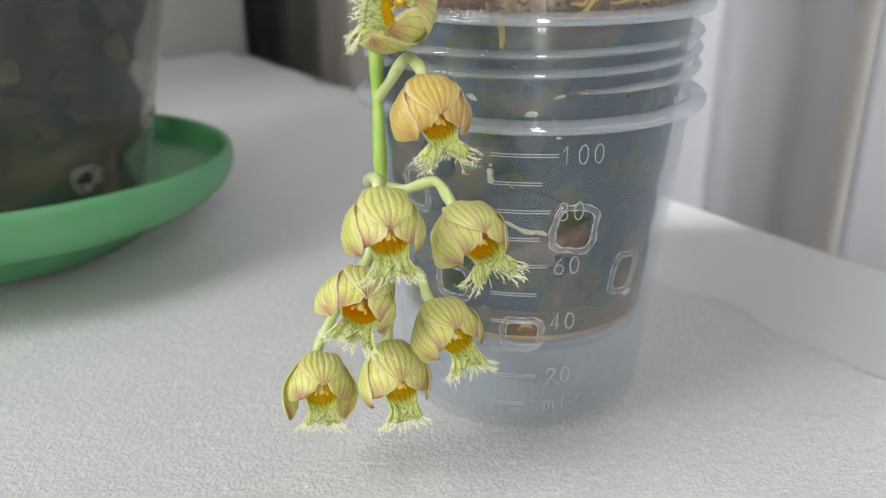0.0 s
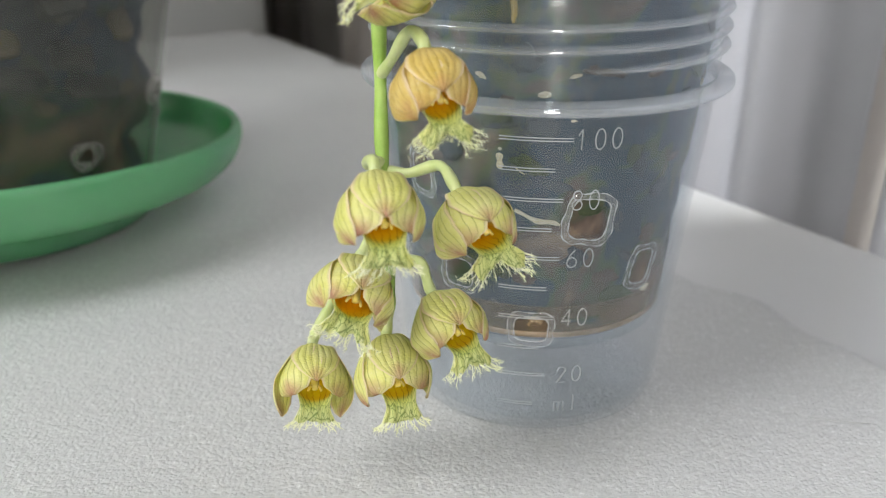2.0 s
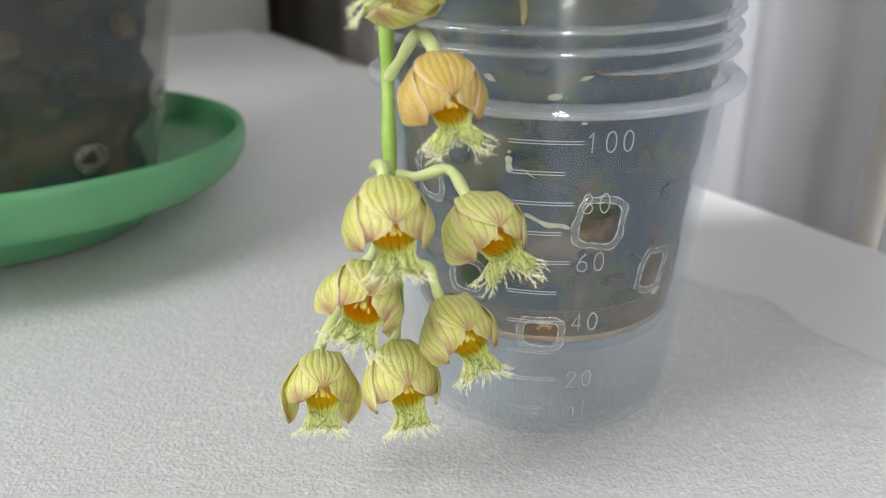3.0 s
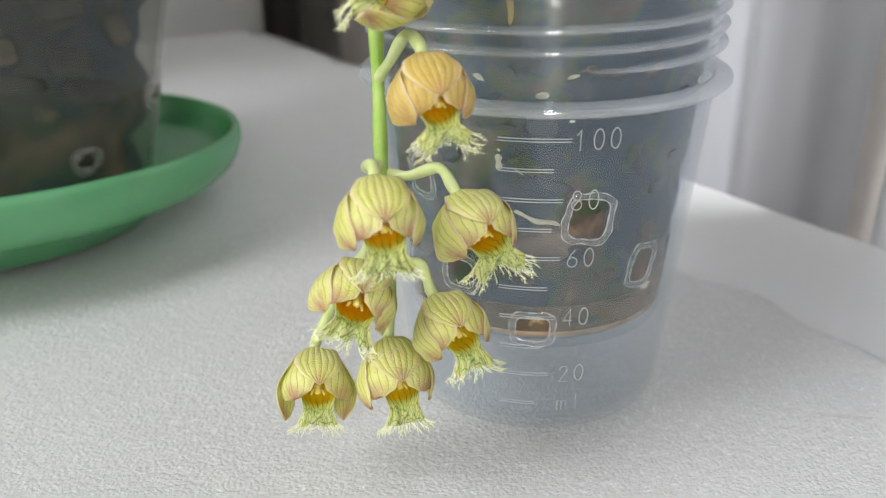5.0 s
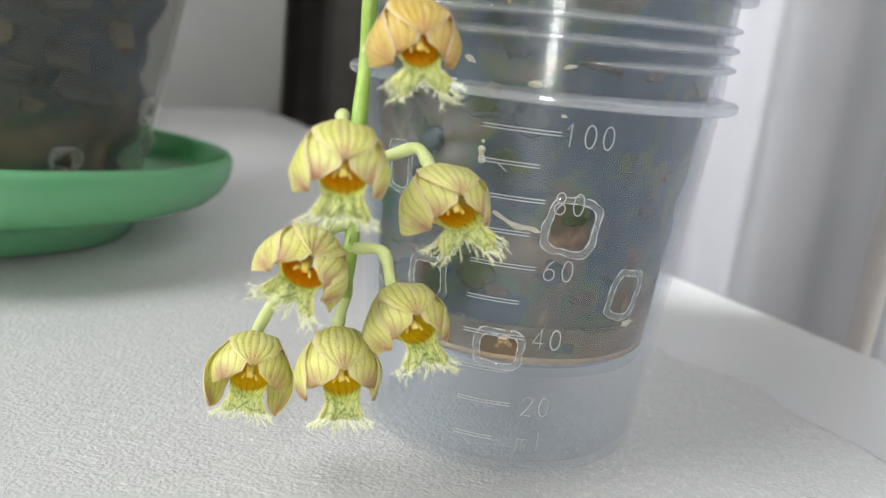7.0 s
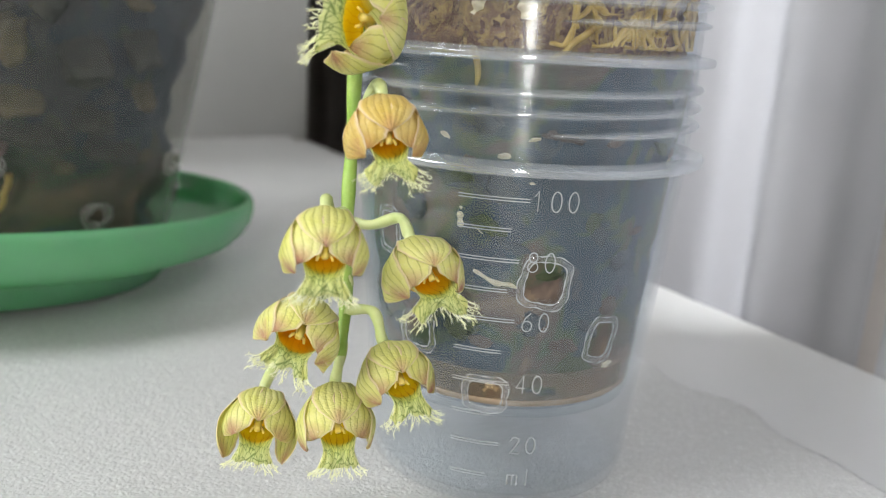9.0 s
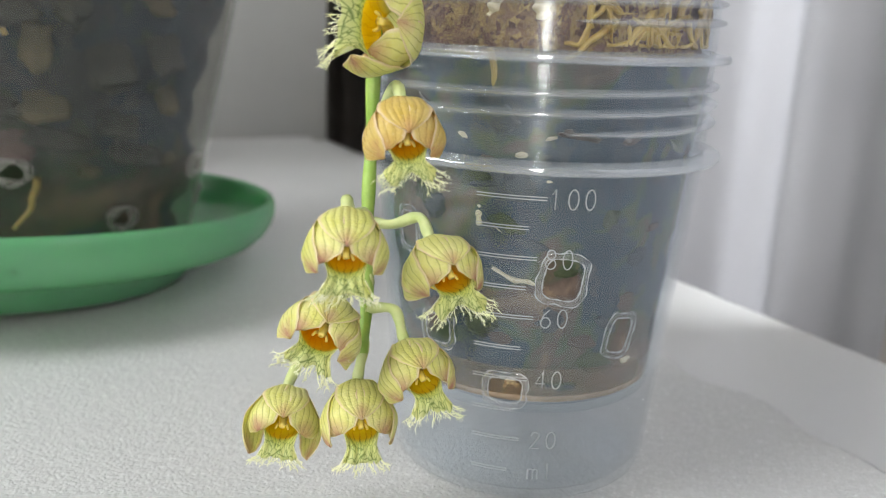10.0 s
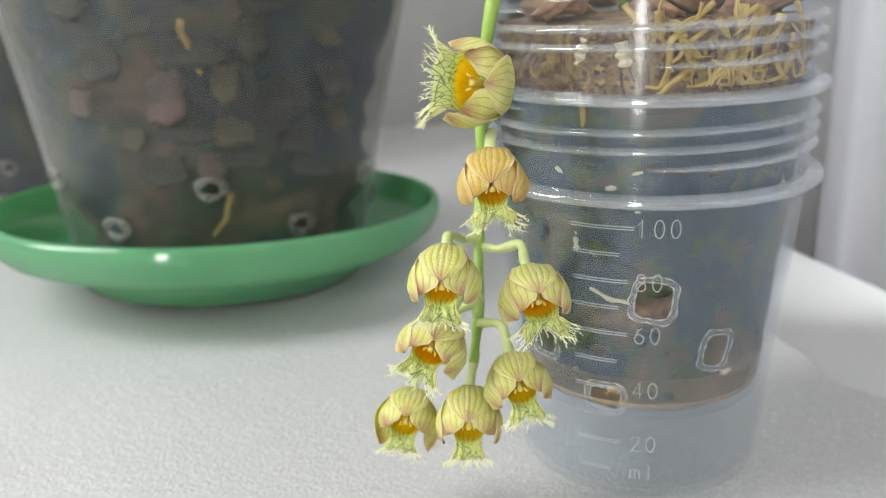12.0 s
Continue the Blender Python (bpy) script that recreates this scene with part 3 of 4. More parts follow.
def scale_marks():
    """Raised lines and figures up the front of the outer cup."""
    for k, (z, az) in enumerate(((0.0538, -85.4), (0.0491, -90.2), (0.0443, -87.0), (0.0394, -90.0), (0.0345, -86.8), (0.0291, -90.4), (0.0237, -87.2), (0.0180, -91.6), (0.0126, -88.6), (0.0066, -93.0))):
        bm = bmesh.new()
        for dz in (-0.00022, 0.00022):
            r = wall_r(z - LIFT) + 0.00004
            pts = [Vector((r * math.cos(radians(a)), r * math.sin(radians(a)), z - LIFT + dz)) for a in np.linspace(-107.2, az, 16)]
            tube(bm, pts, 0.000085, 5)
        part("scale_line", bm, M_MARK, outer)
    def oval(cx, cy, rx, ry):
        return [(cx + rx * math.cos(t), cy + ry * math.sin(t)) for t in np.linspace(0.5 * math.pi, 2.5 * math.pi, 25)]

    # narrow moulded figures, one unit high
    glyphs = {
        "1": [[(0.02, 0.22), (0.20, 0.5), (0.20, -0.5)]],
        "0": [oval(0.24, 0.0, 0.24, 0.5)],
        "8": [oval(0.24, 0.26, 0.20, 0.24), oval(0.24, -0.24, 0.24, 0.26)],
        "6": [oval(0.24, -0.22, 0.24, 0.28), [(0.40, 0.48), (0.14, 0.22), (0.01, -0.16)]],
        "4": [[(0.36, -0.5), (0.36, 0.5), (0.0, -0.2), (0.50, -0.2)]],
        "2": [[(0.02, 0.26), (0.08, 0.44), (0.24, 0.5), (0.42, 0.42), (0.45, 0.22), (0.02, -0.5), (0.48, -0.5)]],
        "m": [[(0.0, -0.5), (0.0, 0.1), (0.20, 0.12), (0.26, 0.0), (0.26, -0.5)], [(0.26, 0.0), (0.34, 0.12), (0.46, 0.12), (0.52, 0.0), (0.52, -0.5)]],
        "l": [[(0.2, 0.5), (0.2, -0.5)]],
    }
    for text, z in (("100", 0.0538), ("80", 0.0443), ("60", 0.0345), ("40", 0.0237), ("20", 0.0126), ("ml", 0.0066)):
        bm = bmesh.new()
        for k, ch in enumerate(text):
            for line in glyphs[ch]:
                pts = []
                for x, y in line:
                    zz = z - LIFT + y * 0.0031
                    r = wall_r(zz) + 0.00005
                    a = radians(-84.2) + (x * 0.0031 + k * 0.0026) / r
                    pts.append(Vector((r * math.cos(a), r * math.sin(a), zz)))
                tube(bm, pts, 0.000105, 6)
        part("figure", bm, M_MARK, outer, "raised figure " + text)


scale_marks()


def lump(radius, z0, z1, amp, nscale, n=120, m=60):
    bm = bmesh.new()
    rings = []
    for j in range(m + 1):
        z = z0 + (z1 - z0) * j / m
        ring = []
        for i in range(n):
            t = 2 * math.pi * i / n
            c, s = math.cos(t), math.sin(t)
            r = radius(z) - amp * max(0.0, noise.fractal(Vector((c * 0.03, s * 0.03, z)) * nscale, 1.0, 2.0, 4) + 0.35)
            ring.append(bm.verts.new((r * c, r * s, z)))
        rings.append(ring)
    for a, b in zip(rings, rings[1:]):
        for i in range(n):
            j = (i + 1) % n
            bm.faces.new((a[i], a[j], b[j], b[i]))
    bm.faces.new(rings[0][::-1])
    c = bm.verts.new((0, 0, z1 + amp))
    for i in range(n):
        bm.faces.new((rings[-1][i], rings[-1][(i + 1) % n], c))
    return bm


def filling():
    z0 = STEP + LIFT
    top = empty("potting_mix", (CX, CY, z0))
    part("lower_mix", lump(lambda z: wall_r(z) - 0.00085, 0.0026, 0.0575, 0.0010, 130.0), M_MIX, top, "dark mossy bark and stone mix")
    part("upper_mix", lump(lambda z: 0.0274, 0.0577, 0.0690, 0.0018, 190.0, 120, 24), M_MIXTOP, top, "brown root mat and bark")
    prof = [(wall_r(0.0) - 0.0030, 0.00255), (wall_r(0.003) - 0.00078, 0.0026), (wall_r(0.004) - 0.00077, 0.0036), (wall_r(0.004) - 0.0012, 0.0037)]
    part("sediment", lathe(prof, 120), M_SILT, top, "tan silt line round the base")
    film = [(wall_r(z) - 0.00075, z) for z in np.linspace(0.0030, 0.0085, 8)] + [(wall_r(z) - 0.00080, z) for z in np.linspace(0.0085, 0.0030, 8)]
    part("silt_film", lathe(film, 140, lambda a, z: z > 0.0045 and noise.noise(Vector((math.cos(radians(a)) * 4, math.sin(radians(a)) * 4, z * 420))) > 0.22), M_FILM, top, "thin tan film on the plastic")
    tagged(top, "damp bark and moss potting mix packed inside the cup", "potting mix", kind="stuff")


filling()


def chips():
    rnd = random.Random(5)
    z0 = STEP + LIFT
    for k in range(26):
        t, r = rnd.uniform(0, 6.283), 0.0235 * math.sqrt(rnd.random())
        bm = bmesh.new()
        bmesh.ops.create_icosphere(bm, subdivisions=3, radius=1.0)
        sx, sy, sz = rnd.uniform(0.003, 0.0062), rnd.uniform(0.0014, 0.0028), rnd.uniform(0.0008, 0.0016)
        for v in bm.verts:
            p = v.co
            q = p / max(abs(p.x), abs(p.y), abs(p.z)) * 0.8 + p * 0.2
            q *= 1 + 0.35 * noise.noise(p * 1.6 + Vector((k * 3.1, 0, 0))) + 0.14 * noise.noise(p * 5.0 + Vector((0, k * 2.7, 0)))
            v.co = (q.x * sx, q.y * sy, q.z * sz)
        ob = part("bark_chip", bm, M_BARK)
        ob.matrix_world = pose(CX + r * math.cos(t), CY + r * math.sin(t), z0 + 0.0718 + 0.001 * rnd.random(), rnd.uniform(-35, 35), rnd.uniform(-35, 35), rnd.uniform(0, 180))
        tagged(ob, "rough brown bark chip on the potting mix", "bark chip", "bark chips on the mix")


chips()


def flakes():
    """Bits of the mix that lie flat against the inside of the cup's wall."""
    rnd = random.Random(31)
    kinds = ((M_SLATE, "dark blue-grey stone against the cup's wall", "stone"), (M_MOSS, "tuft of green moss against the cup's wall", "moss"), (M_FLAKE, "thin brown bark flake against the cup's wall", "bark chip"), (M_SLATE, "dark blue-grey stone against the cup's wall", "stone"), (M_PALEROOT, "pale dry root scrap against the cup's wall", "root scrap"))
    low = STEP + LIFT
    for k in range(60):
        material, label, category = kinds[k % 5]
        az, z = rnd.uniform(-158, -18), rnd.uniform(0.023, 0.069)
        w, h = rnd.uniform(0.0010, 0.0034), rnd.uniform(0.0005, 0.0022)
        if material is M_PALEROOT:
            w, h = w * 0.45, h * 0.25
        bm = bmesh.new()
        bmesh.ops.create_icosphere(bm, subdivisions=3, radius=1.0)
        turn = rnd.uniform(-0.6, 0.6)
        for v in bm.verts:
            f = 1 + 0.55 * noise.noise(v.co * 1.6 + Vector((k * 5.1, 0, 0))) + 0.3 * noise.noise(v.co * 4.0 + Vector((0, k * 3.3, 0)))
            x, y = v.co.x * w * f, v.co.z * h * f
            x, y = x * math.cos(turn) - y * math.sin(turn), x * math.sin(turn) + y * math.cos(turn)
            r = wall_r(z + y - low) - 0.0011 + v.co.y * 0.00028
            a = radians(az) + x / r
            v.co = (CX + r * math.cos(a), CY + r * math.sin(a), z + y)
        tagged(part("flake", bm, material), label, category, "bits of mix in the cup")


flakes()


# ---- the orchid ----
orchid = empty("orchid", (CX - 0.004, CY - 0.004, STEP + 0.07))


def opart(name, bm, material, label="", parent=None):
    ob = part(name, bm, material, None, label)
    return keep(ob, parent or orchid)


STEM = [(CX - 0.004, CY - 0.004, 0.088), (0.0085, 0.1440, 0.1020), (0.0010, 0.1385, 0.1060), (-0.0050, 0.1362, 0.1000), (-0.0078, 0.1355, 0.0920), (-0.0100, 0.1350, 0.0800), (-0.0106, 0.1345, 0.0700), (-0.0105, 0.1335, 0.0600), (-0.0103, 0.1310, 0.0520), (-0.0098, 0.1285, 0.0450), (-0.0090, 0.1250, 0.0360), (-0.0086, 0.1205, 0.0290)]


def raceme():
    pts = spline(STEM, 90)
    bm = bmesh.new()
    tube(bm, pts, lambda q: 0.00125 - 0.00035 * q + 0.00012 * math.sin(q * 37), 14)
    opart("flower_stem", bm, M_STEM, "slender arching green flower stem")


raceme()


def flower(tip, yaw, roll, rise, size, old, yellow, lobes, node_at, seed, via=(), spread=1.0, flare=0.3, nod=0.0, mouth=1.0):
    """One hooded flower. tip: the place of its upper sepal's tip, which faces out along yaw and rise; nod turns the mouth up."""
    rnd = random.Random(seed)
    tilt = Matrix.Rotation(radians(-20), 4, "X")
    A = 6.05
    TIP = 110.0
    mp = M_PETAL_OLD if old else M_PETAL
    ml = M_LIP_YELLOW if yellow else M_LIP

    def shell(th, ph, k):
        """A bell: pointed shoulders under the stalk, round below; th runs from the stalk, ph round it."""
        top = max(0.0, math.cos(th))
        r = A * math.sin(th) * (1 - 0.15 * top)
        return tilt @ Vector((k * r * math.sin(ph), -k * r * math.cos(ph) * 0.97, k * (5.8 + 0.5 * top) * math.cos(th)))

    front = shell(radians(TIP), 0.0, 1.06)
    m = Matrix.Translation(tip) @ pose(0, 0, 0, 0, 0, yaw) @ pose(0, 0, 0, -rise, 0, 0) @ pose(0, 0, 0, 0, roll, 0) @ Matrix.Scale(0.001 * size, 4) @ pose(0, 0, 0, -nod, 0, 0) @ Matrix.Translation(-front)

    def petal(ph0, ph1, th1, wide, lift, curl, out, prof):
        j1, j2 = rnd.uniform(0, 6), rnd.uniform(0.8, 1.2)

        def fn(u, v):
            th = radians(6) + (radians(th1) - radians(6)) * v
            w = wide * interp(v, (0, 0.15, 0.35, 0.6, 0.8, 0.92, 1.0), prof)
            ph = radians(ph0 + (ph1 - ph0) * v * v) + u * w / (A * max(math.sin(th), 0.34))
            rim = abs(u) ** 5 * math.sin(math.pi * min(1.0, v * 1.02))
            k = lift + 0.035 * (u * u - 0.4) * math.sin(math.pi * min(1.0, v * 1.05)) + 0.05 * rim
            k += 0.012 * math.sin(u * 4 * j2 + v * 5 + j1) + 0.026 * abs(u) ** 3 * math.sin(v * 13 * j2 + j1 + 2 * u)
            k += 0.004 * math.cos(u * 23) * math.sin(math.pi * v) + out * (max(0.0, v - 0.45) / 0.55) ** 2 - curl * max(0.0, v - 0.82) ** 2 * 12
            return m @ shell(th, ph, k)

        return sheet(fn, 36, 26, 0.00030 * size)

    # lip: a trough that runs out of the mouth and hangs as a skirt
    y0 = [2.6, 1.6, -7.2, -4.9]
    z0 = [2.0, -4.6, -1.9, -6.6 - 0.7 * lobes]

    def lip(u, v):
        c = [(1 - v) ** 3, 3 * v * (1 - v) ** 2, 3 * v * v * (1 - v), v ** 3]
        y, z = sum(a * b for a, b in zip(c, y0)), sum(a * b for a, b in zip(c, z0))
        W = interp(v, (0, 0.3, 0.5, 0.66, 0.8, 0.92, 1.0), (2.6, 4.2, 3.9, 2.9, 2.45, 2.7, 3.4)) * (spread if v > 0.7 else 1 + (spread - 1) * v / 0.7)
        H = interp(v, (0, 0.25, 0.5, 0.68, 0.82, 1.0), (1.5, 4.4, 4.0, 1.7, 0.5, 0.1))
        s = u * math.pi / 2
        rise_ = H * (1 - math.cos(s))
        pleat = (0.06 + 0.16 * max(0.0, v - 0.6)) * math.sin(u * 17 + seed) * min(1.0, max(0.0, v - 0.25) * 3)
        hem = max(0.0, v - 0.8) * (3.2 * noise.noise(Vector((u * 3.4, seed * 1.7, 0))) + 2.4 * noise.noise(Vector((u * 9.0, seed * 2.3, 5))))
        cut = hem + lobes * max(0.0, v - 0.74) * (0.45 + 0.55 * math.cos(u * math.pi * 2)) * 8.0
        return m @ Vector((W * math.sin(s) + lobes * 0.9 * math.sin(s) * max(0.0, v - 0.8) * 5, y - 0.18 * rise_ + pleat + max(0.0, v - 0.7) * 1.8 * noise.noise(Vector((u * 4.0, seed * 3.1, 2))), z + rise_ + cut))

    fl = opart("flower", sheet(lip, 44, 36, 0.00024 * size), ml, "fringed lip with orange throat and green veins" if not yellow else "fringed lip with yellow throat and green veins")

    def sub(name, bm, material, label=""):
        keep(part(name, bm, material, None, label), fl)

    sub("dorsal_sepal", petal(0, 0, TIP, 4.0, 1.06, 0.0, 0.0, (0.40, 0.66, 0.95, 1.06, 0.74, 0.38, 0.02)), mp)
    for s in (-1, 1):
        sub("petal", petal(s * 56, s * 43 * mouth, 128, 4.9, 0.99, 0.04, 0.0, (0.34, 0.56, 0.86, 1.02, 0.98, 0.74, 0.20)), mp)
        sub("lateral_sepal", petal(s * 102, s * (58 + 46 * flare), 137 - 4 * flare, 4.4, 1.01, 0.0, 0.24 * flare - 0.03, (0.40, 0.62, 0.92, 1.05, 0.80, 0.46, 0.05)), mp, "side sepal with a purple tip")
    # column
    bm = bmesh.new()
    tube(bm, [m @ Vector(p) for p in ((0, 2.0, 2.6), (0, -0.4, 1.6), (0, -2.6, 0.2), (0, -3.8, -0.8), (0, -4.0, -1.4))], lambda q: 0.001 * size * (0.62 + 0.15 * math.sin(q * 5)), 10)
    for s in (-1, 1):
        tube(bm, [m @ Vector(p) for p in ((s * 0.3, -2.6, -0.4), (s * 0.9, -3.2, -1.0), (s * 1.1, -3.3, -1.6))], lambda q: 0.001 * size * (0.30 - 0.12 * q), 8)
    sub("column", bm, M_COLUMN, "small waxy yellow column")
    # fringe
    bm = bmesh.new()
    for k in range(42):
        u = -0.97 + 1.94 * (k + rnd.random()) / 42
        p = lip(u, 1.0)
        q = lip(u, 0.86)
        d = (p - q).normalized()
        side = (m.to_3x3() @ Vector((u * 1.2 + rnd.uniform(-0.5, 0.5), rnd.uniform(-0.8, 0.4), rnd.uniform(-0.4, 0.3)))).normalized()
        L = 0.001 * size * rnd.uniform(0.5, 1.7)
        c1 = p + d * L * 0.5 + side * L * 0.25
        c2 = p + d * L * 0.75 + side * L * 0.75
        end = c2 + (m.to_3x3() @ Vector((rnd.uniform(-1, 1), rnd.uniform(-1, 0.5), rnd.uniform(-1, 0.8)))).normalized() * L * 0.4
        r0 = 0.000100 * size
        tube(bm, spline([q, p, c1, c2, end], 9), lambda t: r0 * (1.0 - 0.75 * t), 5)
        for _ in range(2):
            w = (m.to_3x3() @ Vector((rnd.uniform(-1, 1), rnd.uniform(-1, 0.6), rnd.uniform(-1, 0.3)))).normalized()
            st = c1.lerp(c2, rnd.random())
            tube(bm, spline([st, st + w * L * 0.25 + d * L * 0.1, st + w * L * 0.3 + d * L * 0.38], 4), lambda t: r0 * (0.7 - 0.5 * t), 4)
    sub("fringe", bm, M_FRINGE, "pale ragged hairs along the lip")
    # pedicel
    root = Vector(node_at)
    pole = m @ (tilt @ Vector((0, 0, 6.3)))
    up = (m.to_3x3() @ (tilt @ Vector((0, 0, 1)))).normalized()
    out = (pole - root)
    out.z = 0
    out.normalize()
    bm = bmesh.new()
    tube(bm, spline([root, *(Vector(q) for q in via), pole + up * (0.0018 if via else 0.0003), pole - up * 0.0006], 26), lambda t: 0.00084 + 0.00008 * math.sin(t * 20) + 0.0012 * max(0.0, t - 0.78), 10)
    # the small bract at the node
    tube(bm, spline([root + Vector((0, 0, -0.0006)), root - out * 0.0007 + Vector((0, 0, 0.0003)), root - out * 0.0006 + Vector((0, -0.0003, 0.0016))], 6), lambda t: 0.0009 * (1 - 0.8 * t), 7)
    opart("pedicel", bm, M_PEDICEL)


flower((-0.0034, 0.1140, 0.0783), 18, 96, 9, 1.12, False, True, 0.0, (-0.0098, 0.1350, 0.0785), 11, (), 1.5, 0.35, 18, 1.15)
flower((-0.0003, 0.1068, 0.0650), 16, -3, 15, 0.88, True, False, 0.9, (-0.0105, 0.1337, 0.0610), 12, [(-0.0085, 0.1305, 0.0640), (-0.0055, 0.1240, 0.0690)], 0.9, 0.0, 2)
flower((-0.0069, 0.1020, 0.0510), 15, 2, 22, 0.92, False, False, 0.3, (-0.0102, 0.1300, 0.0490), 13, [(-0.0118, 0.1262, 0.0495), (-0.0108, 0.1190, 0.0525)], 1.0, 0.15)
flower((0.0057, 0.1110, 0.0470), 24, -5, 28, 0.94, False, False, 0.8, (-0.0100, 0.1300, 0.0475), 14, [(-0.0060, 0.1285, 0.0476), (-0.0015, 0.1262, 0.0496)], 1.05, 0.1, 4)
flower((-0.0111, 0.1088, 0.0380), 22, 29, 31, 0.98, False, False, 0.2, (-0.0095, 0.1275, 0.0420), 15, [(-0.0100, 0.1245, 0.0428)], 1.0, 0.1, 6)
flower((-0.0188, 0.1130, 0.0209), 17, 9, 31, 0.88, False, True, 0.0, (-0.0092, 0.1258, 0.0385), 16, [(-0.0130, 0.1240, 0.0365), (-0.0165, 0.1225, 0.0310)], 1.0, 1.4, 2, 1.2)
flower((-0.0065, 0.1110, 0.0228), 17, 0, 24, 0.92, False, True, 0.0, (-0.0086, 0.1215, 0.0300), 17, (), 0.95, 0.5, 2, 1.1)
flower((0.0019, 0.1130, 0.0306), 20, -10, 31, 0.92, False, True, 0.3, (-0.0086, 0.1240, 0.0352), 18, [(-0.0045, 0.1240, 0.0352)], 0.9, 0.15, 4, 1.1)


def roots():
    rnd = random.Random(9)
    z0 = STEP + LIFT

    def on_wall(az, z, inset):
        r = (0.0276 if z - z0 > ZF else wall_r(z - z0) - 0.0008) - inset
        return Vector((CX + r * math.cos(radians(az)), CY + r * math.sin(radians(az)), z))

    for az, za, zb, lean, rad in ((-80, 0.0875, 0.0755, 3, 0.0008), (-52, 0.0880, 0.0770, -6, 0.0008), (-60, 0.0860, 0.0760, 9, 0.0007), (-44, 0.0875, 0.0765, -10, 0.0009), (-70, 0.0790, 0.0740, -12, 0.0006), (-106, 0.0750, 0.0680, 2, 0.0006), (-64, 0.0850, 0.0790, -14, 0.0006), (-36, 0.0860, 0.0780, -8, 0.0008), (-90, 0.0885, 0.0840, 4, 0.0006)):
        bm = bmesh.new()
        pts = [on_wall(az + lean * k / 4 + rnd.uniform(-1.2, 1.2), za + (zb - za) * k / 4, rad * 1.1) for k in range(5)]
        tube(bm, spline(pts, 16), lambda q: rad * (1 - 0.45 * q), 8)
        opart("root", bm, M_ROOT, "golden root pressed against the plastic")
    for k in range(34):
        az, za = rnd.uniform(-78, -22), rnd.uniform(0.0775, 0.0885)
        rad = rnd.uniform(0.0002, 0.0005)
        bm = bmesh.new()
        pts = []
        da, dz = rnd.uniform(-7, 7), -rnd.uniform(0.0005, 0.0028)
        for q in range(6):
            pts.append(on_wall(az, max(za, 0.0762), rad * 1.1 + 0.0002 * rnd.random()))
            az, za = az + da, za + dz
            da, dz = da * 0.6 + rnd.uniform(-3, 3), dz + rnd.uniform(-0.0012, 0.0012)
        tube(bm, spline(pts, 20), lambda q: rad * (1 - 0.4 * q), 7)
        opart("root", bm, M_ROOT)
    for pts, rad in (((( -108, 0.0515), (-108.5, 0.0495), (-108, 0.0470)), 0.0006), (((-103, 0.0415), (-95, 0.0398), (-88, 0.0396), (-78, 0.0380)), 0.00038), (((-104, 0.0835), (-105, 0.0815), (-107, 0.0795)), 0.0010), (((-92, 0.0830), (-91, 0.0805), (-89.5, 0.0785)), 0.0012), (((-96, 0.0208), (-94, 0.0220), (-91, 0.0212)), 0.0005)):
        bm = bmesh.new()
        tube(bm, spline([on_wall(a + 0.3 * math.sin(z * 9000), z, rad * 1.1) for a, z in pts], 20), lambda q: rad * (0.7 + 0.35 * math.sin(q * 3.1) + 0.22 * math.sin(q * 19 + 1.0)), 8)
        opart("root", bm, M_PALEROOT, "pale root tip against the plastic")


roots()
tagged(orchid, "orchid with a hanging raceme of eight fringed yellow-green flowers", "orchid")


# ---- the large pot on its saucer ----
PX, PY = -0.300, 0.330
SX, SY, SZ = -0.1353, 0.2277, 0.0003
POT_AXIS = Vector((0.0111, 0.0668, 1.0)).normalized()      # the saucer stands a little tilted
E1 = Vector((0, 1, 0)).cross(POT_AXIS).normalized()
E2 = POT_AXIS.cross(E1)
TILTED = Matrix((E1, E2, POT_AXIS)).transposed().to_4x4()


def pot_r(h):
    return 0.0458 + 0.193 * h


def tilted(name, h=0.0):
    ob = new(name)
    ob.empty_display_size = 0.01
    ob.matrix_world = Matrix.Translation((SX, SY, SZ)) @ TILTED @ Matrix.Translation((0, 0, h))
    return ob


def saucer():
    top = tilted("saucer")
    bowl = [(0.0, 0.0055), (0.0470, 0.0060), (0.0520, 0.0095), (0.0590, 0.0100), (0.0650, 0.0108), (0.0690, 0.0124), (0.0716, 0.0148), (0.0732, 0.0176), (0.0740, 0.0206), (0.0739, 0.0230), (0.0732, 0.0244), (0.0720, 0.0248), (0.0712, 0.0240), (0.0706, 0.0218), (0.0694, 0.0178), (0.0665, 0.0148), (0.0600, 0.0118), (0.0540, 0.0082), (0.0510, 0.0074), (0.0, 0.0072)]
    part("bowl", lathe(bowl, 128), M_SAUCER, top, "flared green bowl with a rounded rim")
    foot = [(0.0445, 0.0060), (0.0450, 0.0006), (0.0458, 0.0), (0.0470, 0.0004), (0.0490, 0.0040), (0.0510, 0.0092), (0.0480, 0.0066)]
    part("foot_ring", lathe(foot, 128, None, True), M_SAUCER, top)
    tagged(top, "translucent green plastic saucer under a clear pot", "saucer")
    bm = bmesh.new()
    bmesh.ops.create_uvsphere(bm, u_segments=20, v_segments=12, radius=0.0017)
    drop = part("water_drop", bm, M_WATER)
    a = radians(-58)
    drop.matrix_world = Matrix.Translation((SX, SY, SZ)) @ TILTED @ Matrix.Translation((0.0716 * math.cos(a), 0.0716 * math.sin(a), 0.0178))
    tagged(drop, "small water drop on the green saucer", "water drop")


